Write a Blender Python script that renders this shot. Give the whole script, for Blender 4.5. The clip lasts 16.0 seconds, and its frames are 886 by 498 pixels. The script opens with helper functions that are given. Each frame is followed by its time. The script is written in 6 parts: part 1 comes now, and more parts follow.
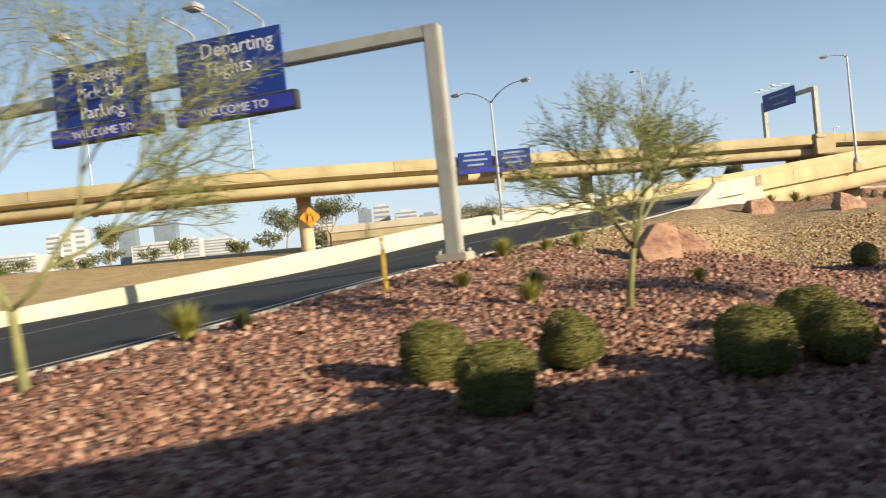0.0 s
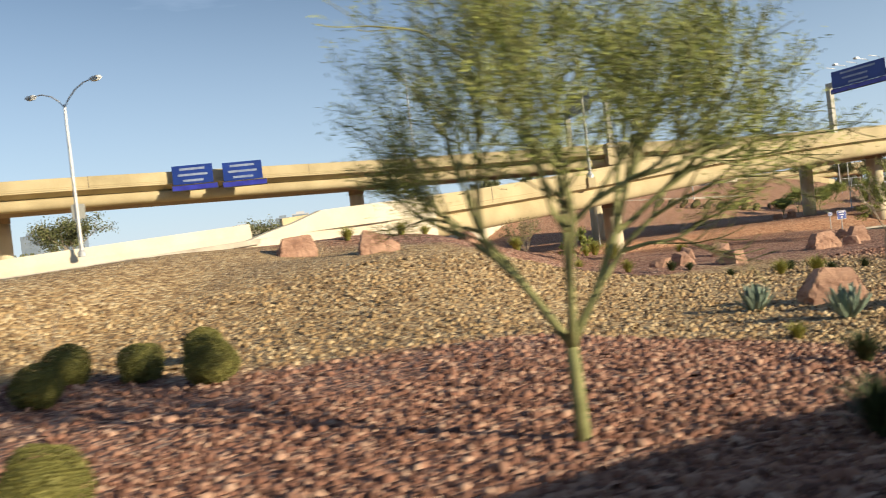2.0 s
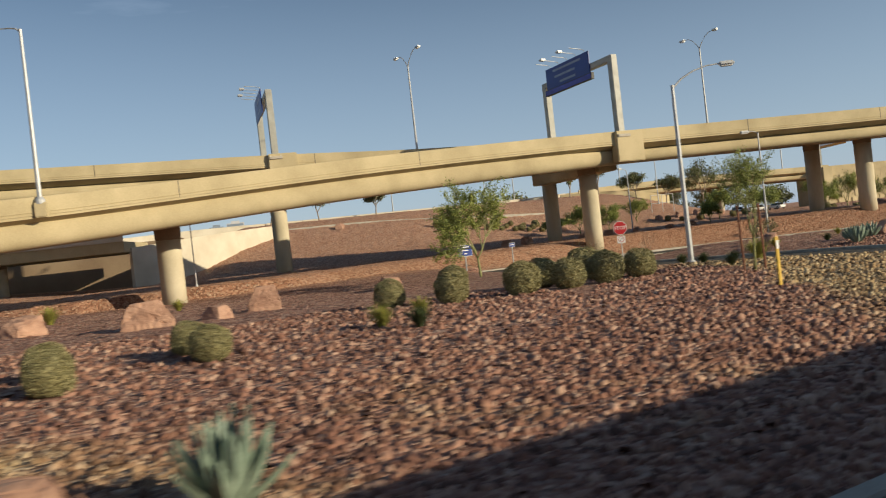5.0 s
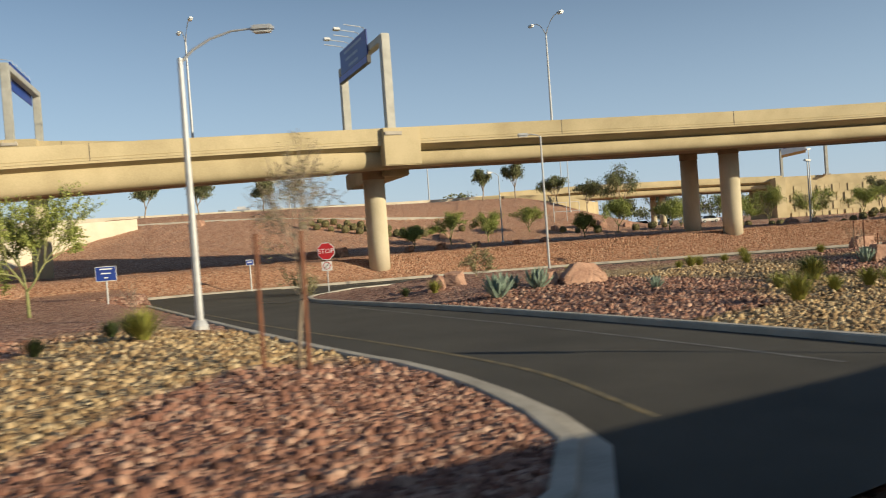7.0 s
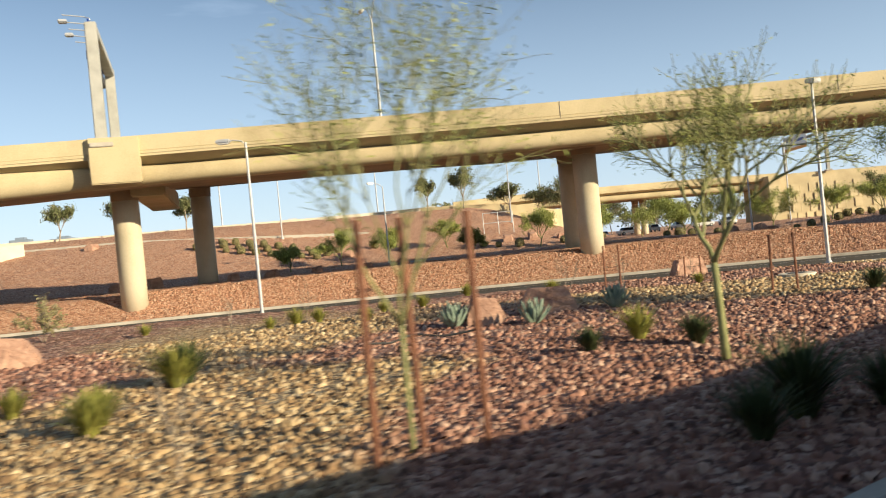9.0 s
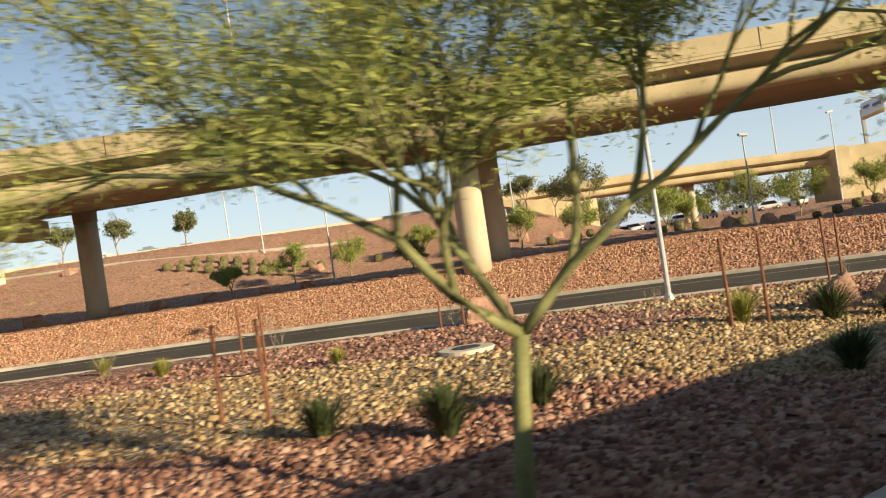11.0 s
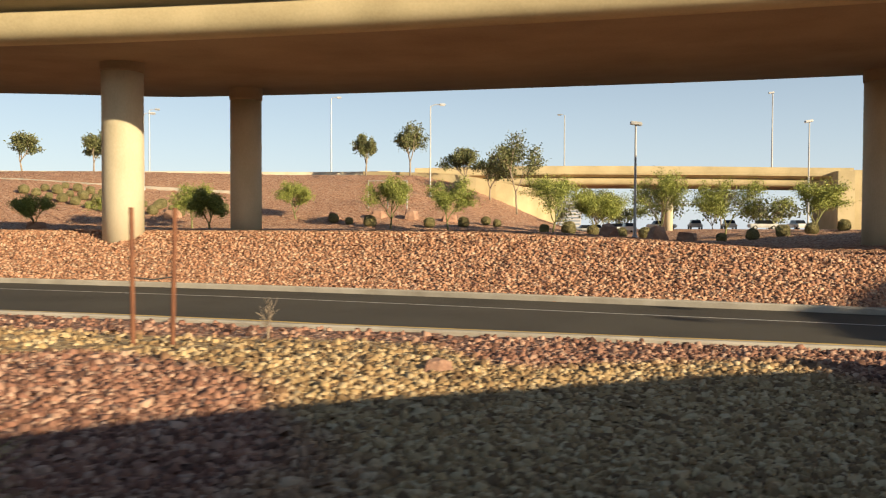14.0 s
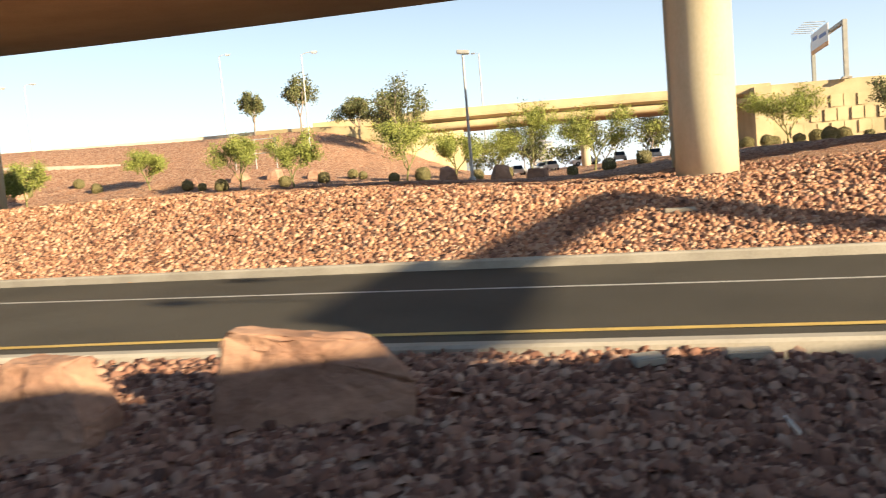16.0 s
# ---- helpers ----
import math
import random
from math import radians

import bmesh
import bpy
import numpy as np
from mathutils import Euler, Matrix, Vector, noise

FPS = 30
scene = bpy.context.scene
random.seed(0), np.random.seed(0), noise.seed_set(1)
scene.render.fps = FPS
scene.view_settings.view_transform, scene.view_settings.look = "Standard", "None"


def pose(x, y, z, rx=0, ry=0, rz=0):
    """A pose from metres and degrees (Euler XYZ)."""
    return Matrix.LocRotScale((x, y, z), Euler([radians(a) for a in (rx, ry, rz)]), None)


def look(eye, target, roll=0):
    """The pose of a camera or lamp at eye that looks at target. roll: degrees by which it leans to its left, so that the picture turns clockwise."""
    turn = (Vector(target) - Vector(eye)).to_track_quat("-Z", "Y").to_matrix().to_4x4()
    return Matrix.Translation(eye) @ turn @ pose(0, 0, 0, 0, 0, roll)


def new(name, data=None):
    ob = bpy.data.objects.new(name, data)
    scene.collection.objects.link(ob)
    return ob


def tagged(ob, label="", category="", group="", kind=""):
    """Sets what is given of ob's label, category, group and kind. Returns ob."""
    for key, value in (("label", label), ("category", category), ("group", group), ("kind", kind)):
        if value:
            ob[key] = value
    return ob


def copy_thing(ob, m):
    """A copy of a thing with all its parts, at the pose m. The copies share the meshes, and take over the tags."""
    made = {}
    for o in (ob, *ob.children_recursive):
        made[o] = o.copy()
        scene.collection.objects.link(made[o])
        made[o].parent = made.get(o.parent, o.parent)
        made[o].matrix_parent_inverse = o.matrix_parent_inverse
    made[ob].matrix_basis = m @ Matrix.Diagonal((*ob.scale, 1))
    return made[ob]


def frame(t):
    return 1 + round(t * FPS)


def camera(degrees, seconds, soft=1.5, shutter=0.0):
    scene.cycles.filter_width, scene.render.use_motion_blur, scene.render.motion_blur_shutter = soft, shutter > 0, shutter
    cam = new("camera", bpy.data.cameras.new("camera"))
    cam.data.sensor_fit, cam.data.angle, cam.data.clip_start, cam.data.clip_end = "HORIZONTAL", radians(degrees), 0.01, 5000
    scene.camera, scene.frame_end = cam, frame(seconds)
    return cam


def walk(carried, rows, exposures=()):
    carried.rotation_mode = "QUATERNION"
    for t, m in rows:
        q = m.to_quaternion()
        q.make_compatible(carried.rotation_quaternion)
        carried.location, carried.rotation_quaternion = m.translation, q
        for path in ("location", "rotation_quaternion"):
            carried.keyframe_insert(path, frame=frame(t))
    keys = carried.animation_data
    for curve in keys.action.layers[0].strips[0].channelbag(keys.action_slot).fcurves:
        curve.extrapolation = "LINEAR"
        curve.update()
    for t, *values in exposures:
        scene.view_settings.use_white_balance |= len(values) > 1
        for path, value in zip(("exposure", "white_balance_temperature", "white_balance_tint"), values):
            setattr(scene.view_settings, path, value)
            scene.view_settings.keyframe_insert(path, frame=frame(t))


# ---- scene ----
import itertools
from mathutils.bvhtree import BVHTree

cam = camera(57.5, 16.0, soft=1.1, shutter=0.24)
PATH = [
    (0, (-2.328, 0.465, 3.96), (-2.159, 2.458, 3.935), -5.9),
    (0.2, (-0.422, 1.369, 3.975), (-0.234, 3.36, 3.945), -5.9),
    (0.5, (2.639, 2.712, 3.873), (2.851, 4.7, 3.849), -6.1),
    (1, (7.8, 4.877, 3.81), (8.048, 6.862, 3.789), -5.9),
    (1.5, (13.027, 7.244, 3.713), (13.321, 9.222, 3.69), -6.1),
    (2, (18.308, 9.227, 3.643), (18.644, 11.198, 3.615), -6.5),
    (2.5, (23.601, 11.067, 3.583), (23.978, 13.031, 3.555), -7.1),
    (2.6, (24.592, 11.444, 3.57), (24.981, 13.406, 3.543), -7.2),
    (3, (28.94, 13.011, 3.37), (29.358, 14.966, 3.348), -7.5),
    (3.5, (34.355, 14.916, 3.172), (34.805, 16.865, 3.152), -7.5),
    (4, (39.929, 17.025, 2.894), (40.389, 18.971, 2.887), -6.9),
    (4.2, (42.124, 17.749, 2.718), (42.576, 19.697, 2.706), -7.2),
    (6.5, (67.477, 26.819, 2.368), (67.894, 28.775, 2.348), -4.2),
    (7, (72.772, 28.543, 2.376), (73.176, 30.502, 2.345), -4.1),
    (7.5, (77.996, 30.312, 2.321), (78.377, 32.275, 2.294), -3.9),
    (8, (83.143, 32.548, 2.384), (83.477, 34.519, 2.366), -4.4),
    (8.4, (87.168, 33.858, 2.406), (87.473, 35.835, 2.401), -4.8),
    (8.5, (88.088, 34.117, 2.427), (88.382, 36.096, 2.42), -4.8),
    (9, (92.822, 36.44, 2.164), (93.079, 38.424, 2.161), -5.6),
    (11.5, (111.893, 47.291, 2.266), (111.799, 49.289, 2.275), -8.0),
    (12, (114.989, 49.816, 2.122), (114.833, 51.81, 2.127), -6.5),
    (12.5, (117.874, 51.782, 2.01), (117.697, 53.774, 1.99), -1.4),
    (13, (120.492, 54.041, 1.804), (120.319, 56.033, 1.763), 0.1),
    (13.4, (122.404, 55.719, 1.699), (122.233, 57.711, 1.651), 0.3),
    (13.5, (122.865, 56.11, 1.593), (122.694, 58.102, 1.544), 0.4),
    (14, (125.172, 57.897, 1.358), (125.0, 59.889, 1.306), 0.2),
    (14.5, (127.384, 59.699, 1.305), (127.192, 61.689, 1.237), -0.5),
    (15, (129.63, 60.89, 1.22), (129.406, 62.872, 1.071), -2.1),
    (15.2, (130.666, 61.547, 1.121), (130.426, 63.525, 0.945), -2.6),
    (15.4, (131.348, 62.239, 1.028), (131.112, 64.216, 0.835), -3.3),
    (15.5, (131.883, 62.533, 1.014), (131.649, 64.51, 0.815), -4.1),
    (16, (134.107, 63.538, 0.985), (133.973, 65.526, 0.812), -4.9),
]
walk(cam, [(t, look(eye, target, roll)) for t, eye, target, roll in PATH],
     exposures=[(0, 0.64, 6300, 10), (1.5, 0.64, 6300, 10), (3.5, 0.06, 6150, 9), (4.2, 0.01, 6150, 9), (6.5, 0.24, 6200, 8), (7, 0.29, 6200, 8), (7.5, 0.59, 6250, 8),
                (9, 0.74, 6350, 9), (11.5, 0.56, 6900, 10), (12.5, 0.32, 6850, 10), (13, 0.32, 6900, 10), (14, 0.64, 6950, 11), (15, 0.80, 6950, 11), (16, 1.21, 6950, 11)])



# ---- light ----
SUN_AZ, SUN_EL = 128.5, 17.0
world = bpy.data.worlds.new("sky")
scene.world = world
world.use_nodes = True
wn, wl = world.node_tree.nodes, world.node_tree.links
wn.clear()
w_out = wn.new("ShaderNodeOutputWorld")
w_bg = wn.new("ShaderNodeBackground")
w_sky = wn.new("ShaderNodeTexSky")
w_sky.sky_type, w_sky.sun_disc = "NISHITA", False
w_sky.sun_elevation, w_sky.sun_rotation = radians(SUN_EL), radians(SUN_AZ)
w_sky.dust_density, w_sky.ozone_density, w_sky.altitude = 0.6, 1.2, 600
w_tc, w_map = wn.new("ShaderNodeTexCoord"), wn.new("ShaderNodeMapping")
w_map.inputs["Scale"].default_value = (1.6, 1.6, 9.0)
w_noise, w_ramp, w_mix = wn.new("ShaderNodeTexNoise"), wn.new("ShaderNodeValToRGB"), wn.new("ShaderNodeMix")
w_noise.inputs["Scale"].default_value, w_noise.inputs["Detail"].default_value = 2.2, 7
w_ramp.color_ramp.elements[0].position, w_ramp.color_ramp.elements[1].position = 0.60, 0.80
w_mix.data_type = "RGBA"
w_mix.inputs["B"].default_value = (6.5, 8.0, 10.0, 1)
w_gain = wn.new("ShaderNodeMath")
w_gain.operation = "MULTIPLY"
w_gain.inputs[1].default_value = 0.4
wl.new(w_tc.outputs["Generated"], w_map.inputs["Vector"])
wl.new(w_map.outputs["Vector"], w_noise.inputs["Vector"])
wl.new(w_noise.outputs["Fac"], w_ramp.inputs["Fac"])
wl.new(w_ramp.outputs["Color"], w_gain.inputs[0])
# a pale bank of cloud along the horizon
w_sep, w_low, w_max = wn.new("ShaderNodeSeparateXYZ"), wn.new("ShaderNodeMapRange"), wn.new("ShaderNodeMath")
w_low.inputs["From Min"].default_value, w_low.inputs["From Max"].default_value = 0.0, 0.36
w_low.inputs["To Min"].default_value, w_low.inputs["To Max"].default_value = 0.66, 0.0
w_max.operation = "MAXIMUM"
wl.new(w_tc.outputs["Generated"], w_sep.inputs["Vector"])
wl.new(w_sep.outputs["Z"], w_low.inputs["Value"])
wl.new(w_low.outputs["Result"], w_max.inputs[0])
wl.new(w_gain.outputs[0], w_max.inputs[1])
wl.new(w_max.outputs[0], w_mix.inputs["Factor"])
wl.new(w_sky.outputs["Color"], w_mix.inputs["A"])
wl.new(w_mix.outputs["Result"], w_bg.inputs["Color"])
w_bg.inputs["Strength"].default_value = 0.07
wl.new(w_bg.outputs["Background"], w_out.inputs["Surface"])

sun = new("sun", bpy.data.lights.new("sun", "SUN"))
sun.data.energy, sun.data.angle, sun.data.color = 5.0, radians(0.6), (1.0, 0.83, 0.57)
sa, se = radians(SUN_AZ), radians(SUN_EL)
SUN_DIR = Vector((math.sin(sa) * math.cos(se), math.cos(sa) * math.cos(se), math.sin(se)))
sun.matrix_world = look(SUN_DIR * 100, (0, 0, 0))


# ---- materials ----
def material(name, rough=0.8, metal=0.0):
    m = bpy.data.materials.new(name)
    m.use_nodes = True
    b = m.node_tree.nodes["Principled BSDF"]
    b.inputs["Roughness"].default_value, b.inputs["Metallic"].default_value = rough, metal
    return m, m.node_tree.nodes, m.node_tree.links, b


def stops(nodes, ramp_stops, interp="LINEAR"):
    r = nodes.new("ShaderNodeValToRGB")
    r.color_ramp.interpolation = interp
    e = r.color_ramp.elements
    while len(e) < len(ramp_stops):
        e.new(0.5)
    for el, (p, c) in zip(e, ramp_stops):
        el.position, el.color = p, (*c, 1)
    return r


def mottled(name, dark, light, scale=1.2, rough=0.85, metal=0.0, bump=0.15, fine=30.0, stretch=(1, 1, 1), vary=0.0):
    """A surface with broad stains, fine grain and a little relief."""
    m, n, l, b = material(name, rough, metal)
    tc, mp = n.new("ShaderNodeTexCoord"), n.new("ShaderNodeMapping")
    mp.inputs["Scale"].default_value = stretch
    l.new(tc.outputs["Object"], mp.inputs["Vector"])
    big, small = n.new("ShaderNodeTexNoise"), n.new("ShaderNodeTexNoise")
    big.inputs["Scale"].default_value, big.inputs["Detail"].default_value = scale, 6
    small.inputs["Scale"].default_value, small.inputs["Detail"].default_value = fine, 4
    add = n.new("ShaderNodeMath")
    add.operation = "MULTIPLY_ADD"
    add.inputs[1].default_value = 0.35
    l.new(mp.outputs["Vector"], big.inputs["Vector"])
    l.new(mp.outputs["Vector"], small.inputs["Vector"])
    l.new(small.outputs["Fac"], add.inputs[0])
    l.new(big.outputs["Fac"], add.inputs[2])
    last = add.outputs[0]
    if vary:
        info, add2 = n.new("ShaderNodeObjectInfo"), n.new("ShaderNodeMath")
        add2.operation = "MULTIPLY_ADD"
        add2.inputs[1].default_value = vary
        l.new(info.outputs["Random"], add2.inputs[0])
        l.new(last, add2.inputs[2])
        last = add2.outputs[0]
    lo = 0.42
    r = stops(n, [(lo, dark), (lo + 0.42 + vary, light)])
    l.new(last, r.inputs["Fac"])
    l.new(r.outputs["Color"], b.inputs["Base Color"])
    if bump:
        bp = n.new("ShaderNodeBump")
        bp.inputs["Strength"].default_value, bp.inputs["Distance"].default_value = bump, 0.02
        l.new(small.outputs["Fac"], bp.inputs["Height"])
        l.new(bp.outputs["Normal"], b.inputs["Normal"])
    return m


def zone_mask(n, l, where):
    """Broad meandering bands of tan gravel among the red, stored on the mesh, with a broken edge."""
    at, no, add = n.new("ShaderNodeAttribute"), n.new("ShaderNodeTexNoise"), n.new("ShaderNodeMath")
    at.attribute_name = "tan"
    no.inputs["Scale"].default_value, no.inputs["Detail"].default_value = 0.5, 5
    l.new(where, no.inputs["Vector"])
    add.operation = "MULTIPLY_ADD"
    add.inputs[1].default_value = 0.7
    l.new(no.outputs["Fac"], add.inputs[0])
    l.new(at.outputs["Fac"], add.inputs[2])
    r = stops(n, [(0.66, (0, 0, 0)), (0.95, (1, 1, 1))])
    l.new(add.outputs[0], r.inputs["Fac"])
    return r.outputs["Color"]


RED = [(0.0, (0.095, 0.046, 0.032)), (0.35, (0.245, 0.115, 0.077)), (0.7, (0.365, 0.198, 0.135)), (1.0, (0.50, 0.335, 0.245))]
SALMON = [(0.0, (0.20, 0.095, 0.055)), (0.35, (0.42, 0.21, 0.122)), (0.7, (0.53, 0.30, 0.185)), (1.0, (0.59, 0.42, 0.295))]
TAN = [(0.0, (0.15, 0.09, 0.045)), (0.35, (0.32, 0.21, 0.10)), (0.7, (0.46, 0.325, 0.165)), (1.0, (0.58, 0.46, 0.28))]


def gravel_material():
    m, n, l, b = material("gravel_ground", 0.9)
    tc = n.new("ShaderNodeTexCoord")
    cells = n.new("ShaderNodeTexVoronoi")
    cells.inputs["Scale"].default_value = 9.0
    l.new(tc.outputs["Object"], cells.inputs["Vector"])
    sep = n.new("ShaderNodeSeparateColor")
    l.new(cells.outputs["Color"], sep.inputs["Color"])
    red, tan, mix = stops(n, RED), stops(n, TAN), n.new("ShaderNodeMix")
    mix.data_type = "RGBA"
    l.new(sep.outputs["Red"], red.inputs["Fac"])
    l.new(sep.outputs["Red"], tan.inputs["Fac"])
    l.new(zone_mask(n, l, tc.outputs["Object"]), mix.inputs["Factor"])
    l.new(red.outputs["Color"], mix.inputs["A"])
    l.new(tan.outputs["Color"], mix.inputs["B"])
    # paler salmon rock on the berm and the hill
    pale, sepy, far_y, mix3 = stops(n, SALMON), n.new("ShaderNodeSeparateXYZ"), n.new("ShaderNodeMapRange"), n.new("ShaderNodeMix")
    mix3.data_type = "RGBA"
    l.new(sep.outputs["Red"], pale.inputs["Fac"])
    l.new(tc.outputs["Object"], sepy.inputs["Vector"])
    far_y.inputs["From Min"].default_value, far_y.inputs["From Max"].default_value = 76, 82
    l.new(sepy.outputs["Y"], far_y.inputs["Value"])
    l.new(far_y.outputs["Result"], mix3.inputs["Factor"])
    l.new(mix.outputs["Result"], mix3.inputs["A"])
    l.new(pale.outputs["Color"], mix3.inputs["B"])
    # far flats of bare sand west of the ramp
    sand, sepx, band, mix2 = n.new("ShaderNodeTexNoise"), n.new("ShaderNodeSeparateXYZ"), n.new("ShaderNodeMath"), n.new("ShaderNodeMix")
    mix2.data_type = "RGBA"
    l.new(tc.outputs["Object"], sepx.inputs["Vector"])
    band.operation = "MULTIPLY_ADD"  # y - 1.2 x
    band.inputs[1].default_value = -1.2
    l.new(sepx.outputs["X"], band.inputs[0])
    l.new(sepx.outputs["Y"], band.inputs[2])
    edge = n.new("ShaderNodeMapRange")
    edge.inputs["From Min"].default_value, edge.inputs["From Max"].default_value = 40, 44
    l.new(band.outputs[0], edge.inputs["Value"])
    sand.inputs["Scale"].default_value, sand.inputs["Detail"].default_value = 0.6, 8
    sr = stops(n, [(0.3, (0.42, 0.29, 0.13)), (0.7, (0.60, 0.45, 0.23))])
    l.new(tc.outputs["Object"], sand.inputs["Vector"])
    l.new(sand.outputs["Fac"], sr.inputs["Fac"])
    east, only = n.new("ShaderNodeMapRange"), n.new("ShaderNodeMath")
    east.inputs["From Min"].default_value, east.inputs["From Max"].default_value = 14, 26
    east.inputs["To Min"].default_value, east.inputs["To Max"].default_value = 1, 0
    l.new(sepx.outputs["X"], east.inputs["Value"])
    only.operation = "MULTIPLY"
    l.new(edge.outputs["Result"], only.inputs[0])
    l.new(east.outputs["Result"], only.inputs[1])
    l.new(only.outputs[0], mix2.inputs["Factor"])
    l.new(mix3.outputs["Result"], mix2.inputs["A"])
    l.new(sr.outputs["Color"], mix2.inputs["B"])
    l.new(mix2.outputs["Result"], b.inputs["Base Color"])
    bp = n.new("ShaderNodeBump")
    bp.inputs["Strength"].default_value, bp.inputs["Distance"].default_value = 0.9, 0.08
    bp.invert = True
    l.new(cells.outputs["Distance"], bp.inputs["Height"])
    l.new(bp.outputs["Normal"], b.inputs["Normal"])
    return m


def stone_material(name="loose_stone", reds=RED):
    m, n, l, b = material(name, 0.85)
    tc, geo = n.new("ShaderNodeTexCoord"), n.new("ShaderNodeNewGeometry")
    red, tan, mix = stops(n, reds), stops(n, TAN), n.new("ShaderNodeMix")
    mix.data_type = "RGBA"
    l.new(geo.outputs["Random Per Island"], red.inputs["Fac"])
    l.new(geo.outputs["Random Per Island"], tan.inputs["Fac"])
    l.new(zone_mask(n, l, tc.outputs["Object"]), mix.inputs["Factor"])
    l.new(red.outputs["Color"], mix.inputs["A"])
    l.new(tan.outputs["Color"], mix.inputs["B"])
    l.new(mix.outputs["Result"], b.inputs["Base Color"])
    return m


def foliage(name, dark, light, rough=0.7):
    m, n, l, b = material(name, rough)
    geo, r = n.new("ShaderNodeNewGeometry"), stops(n, [(0.0, dark), (1.0, light)])
    l.new(geo.outputs["Random Per Island"], r.inputs["Fac"])
    l.new(r.outputs["Color"], b.inputs["Base Color"])
    b.inputs["Subsurface Weight"].default_value = 0.0
    return m


M_GRAVEL, M_STONE = gravel_material(), stone_material()
M_BERM = stone_material("crushed_salmon_rock", SALMON)
M_ASPHALT = mottled("asphalt", (0.030, 0.027, 0.021), (0.066, 0.059, 0.046), 0.35, 0.9, bump=0.35, fine=90)
M_NEW_ASPHALT = mottled("dark_asphalt", (0.014, 0.015, 0.017), (0.034, 0.035, 0.037), 0.3, 0.85, bump=0.3, fine=90)
M_FADED = mottled("faded_lettering", (0.16, 0.21, 0.36), (0.30, 0.36, 0.50), 2.0, 0.6, bump=0.0)
M_KERB = mottled("kerb_concrete", (0.30, 0.27, 0.22), (0.48, 0.44, 0.37), 1.0, 0.85)
M_DECK = mottled("tan_bridge_concrete", (0.36, 0.295, 0.168), (0.52, 0.435, 0.262), 0.35, 0.85, bump=0.1, fine=12)
M_PALE = mottled("pale_concrete", (0.50, 0.44, 0.33), (0.64, 0.58, 0.46), 0.4, 0.85, bump=0.1, fine=12)
M_COLUMN = mottled("column_concrete", (0.44, 0.385, 0.26), (0.60, 0.53, 0.385), 0.7, 0.8, bump=0.1, fine=20, stretch=(1, 1, 0.4))
# the bridge concrete again, darkened: underside shade put into the colour
M_SHADED_CONCRETE = mottled("shade_toned_concrete", (0.21, 0.145, 0.09), (0.31, 0.23, 0.145), 0.3, 0.9, bump=0.08, fine=10)
M_STEEL = mottled("galvanised_steel", (0.40, 0.41, 0.42), (0.52, 0.53, 0.53), 3.0, 0.5, 0.35, bump=0.02)
M_GANTRY = mottled("painted_gantry_steel", (0.30, 0.30, 0.27), (0.42, 0.42, 0.38), 1.5, 0.6, 0.1, bump=0.02)
M_DARK = mottled("dark_metal", (0.02, 0.02, 0.02), (0.05, 0.05, 0.05), 2.0, 0.6, bump=0.0)
M_BLUE = mottled("blue_sign_face", (0.006, 0.028, 0.19), (0.012, 0.045, 0.27), 0.8, 0.45, bump=0.0)
M_LED = mottled("message_board_blue", (0.02, 0.02, 0.22), (0.04, 0.05, 0.42), 1.5, 0.4, bump=0.0)
M_WHITE = mottled("white_reflective", (0.70, 0.70, 0.68), (0.82, 0.82, 0.80), 2.0, 0.5, bump=0.0)
M_REDSIGN = mottled("red_sign_face", (0.38, 0.012, 0.015), (0.50, 0.02, 0.025), 2.0, 0.45, bump=0.0)
M_YELLOW = mottled("yellow_paint", (0.55, 0.34, 0.03), (0.72, 0.48, 0.06), 2.0, 0.6, bump=0.02)
M_ORANGE = mottled("orange_sign_face", (0.65, 0.24, 0.01), (0.8, 0.33, 0.02), 2.0, 0.5, bump=0.0)
M_PAINT = mottled("worn_road_paint", (0.38, 0.375, 0.36), (0.58, 0.57, 0.54), 2.5, 0.7, bump=0.05)
M_DULL_YELLOW = mottled("dull_yellow_road_paint", (0.07, 0.06, 0.035), (0.22, 0.17, 0.08), 2.5, 0.7, bump=0.05)
M_FAINT = mottled("faint_road_paint", (0.04, 0.04, 0.038), (0.17, 0.165, 0.155), 2.0, 0.8, bump=0.05)
M_YELLOW_LINE = mottled("worn_yellow_road_paint", (0.50, 0.34, 0.10), (0.68, 0.48, 0.14), 2.5, 0.7, bump=0.05)
M_ROCK = mottled("red_sandstone", (0.22, 0.115, 0.078), (0.50, 0.31, 0.215), 1.3, 0.92, bump=0.6, fine=11, stretch=(1, 1, 2.0), vary=0.12)
M_WOOD = mottled("stake_wood", (0.10, 0.035, 0.02), (0.24, 0.10, 0.05), 4.0, 0.8, bump=0.2, stretch=(6, 6, 1))
M_BARK = mottled("green_bark", (0.14, 0.15, 0.055), (0.29, 0.29, 0.12), 3.0, 0.85, bump=0.3)
M_GREYBARK = mottled("grey_bark", (0.18, 0.14, 0.10), (0.40, 0.33, 0.25), 4.0, 0.9, bump=0.4)
M_BUSH = foliage("clipped_bush_leaves", (0.09, 0.098, 0.02), (0.25, 0.235, 0.062))
M_GREYBUSH = foliage("grey_green_leaves", (0.17, 0.16, 0.07), (0.36, 0.32, 0.15))
M_LEAF = foliage("palo_verde_leaves", (0.16, 0.20, 0.04), (0.38, 0.41, 0.10))
M_DARKLEAF = foliage("dark_leaves", (0.022, 0.042, 0.012), (0.085, 0.11, 0.035))
M_BROADLEAF = foliage("broad_tree_leaves", (0.065, 0.08, 0.028), (0.21, 0.22, 0.085))
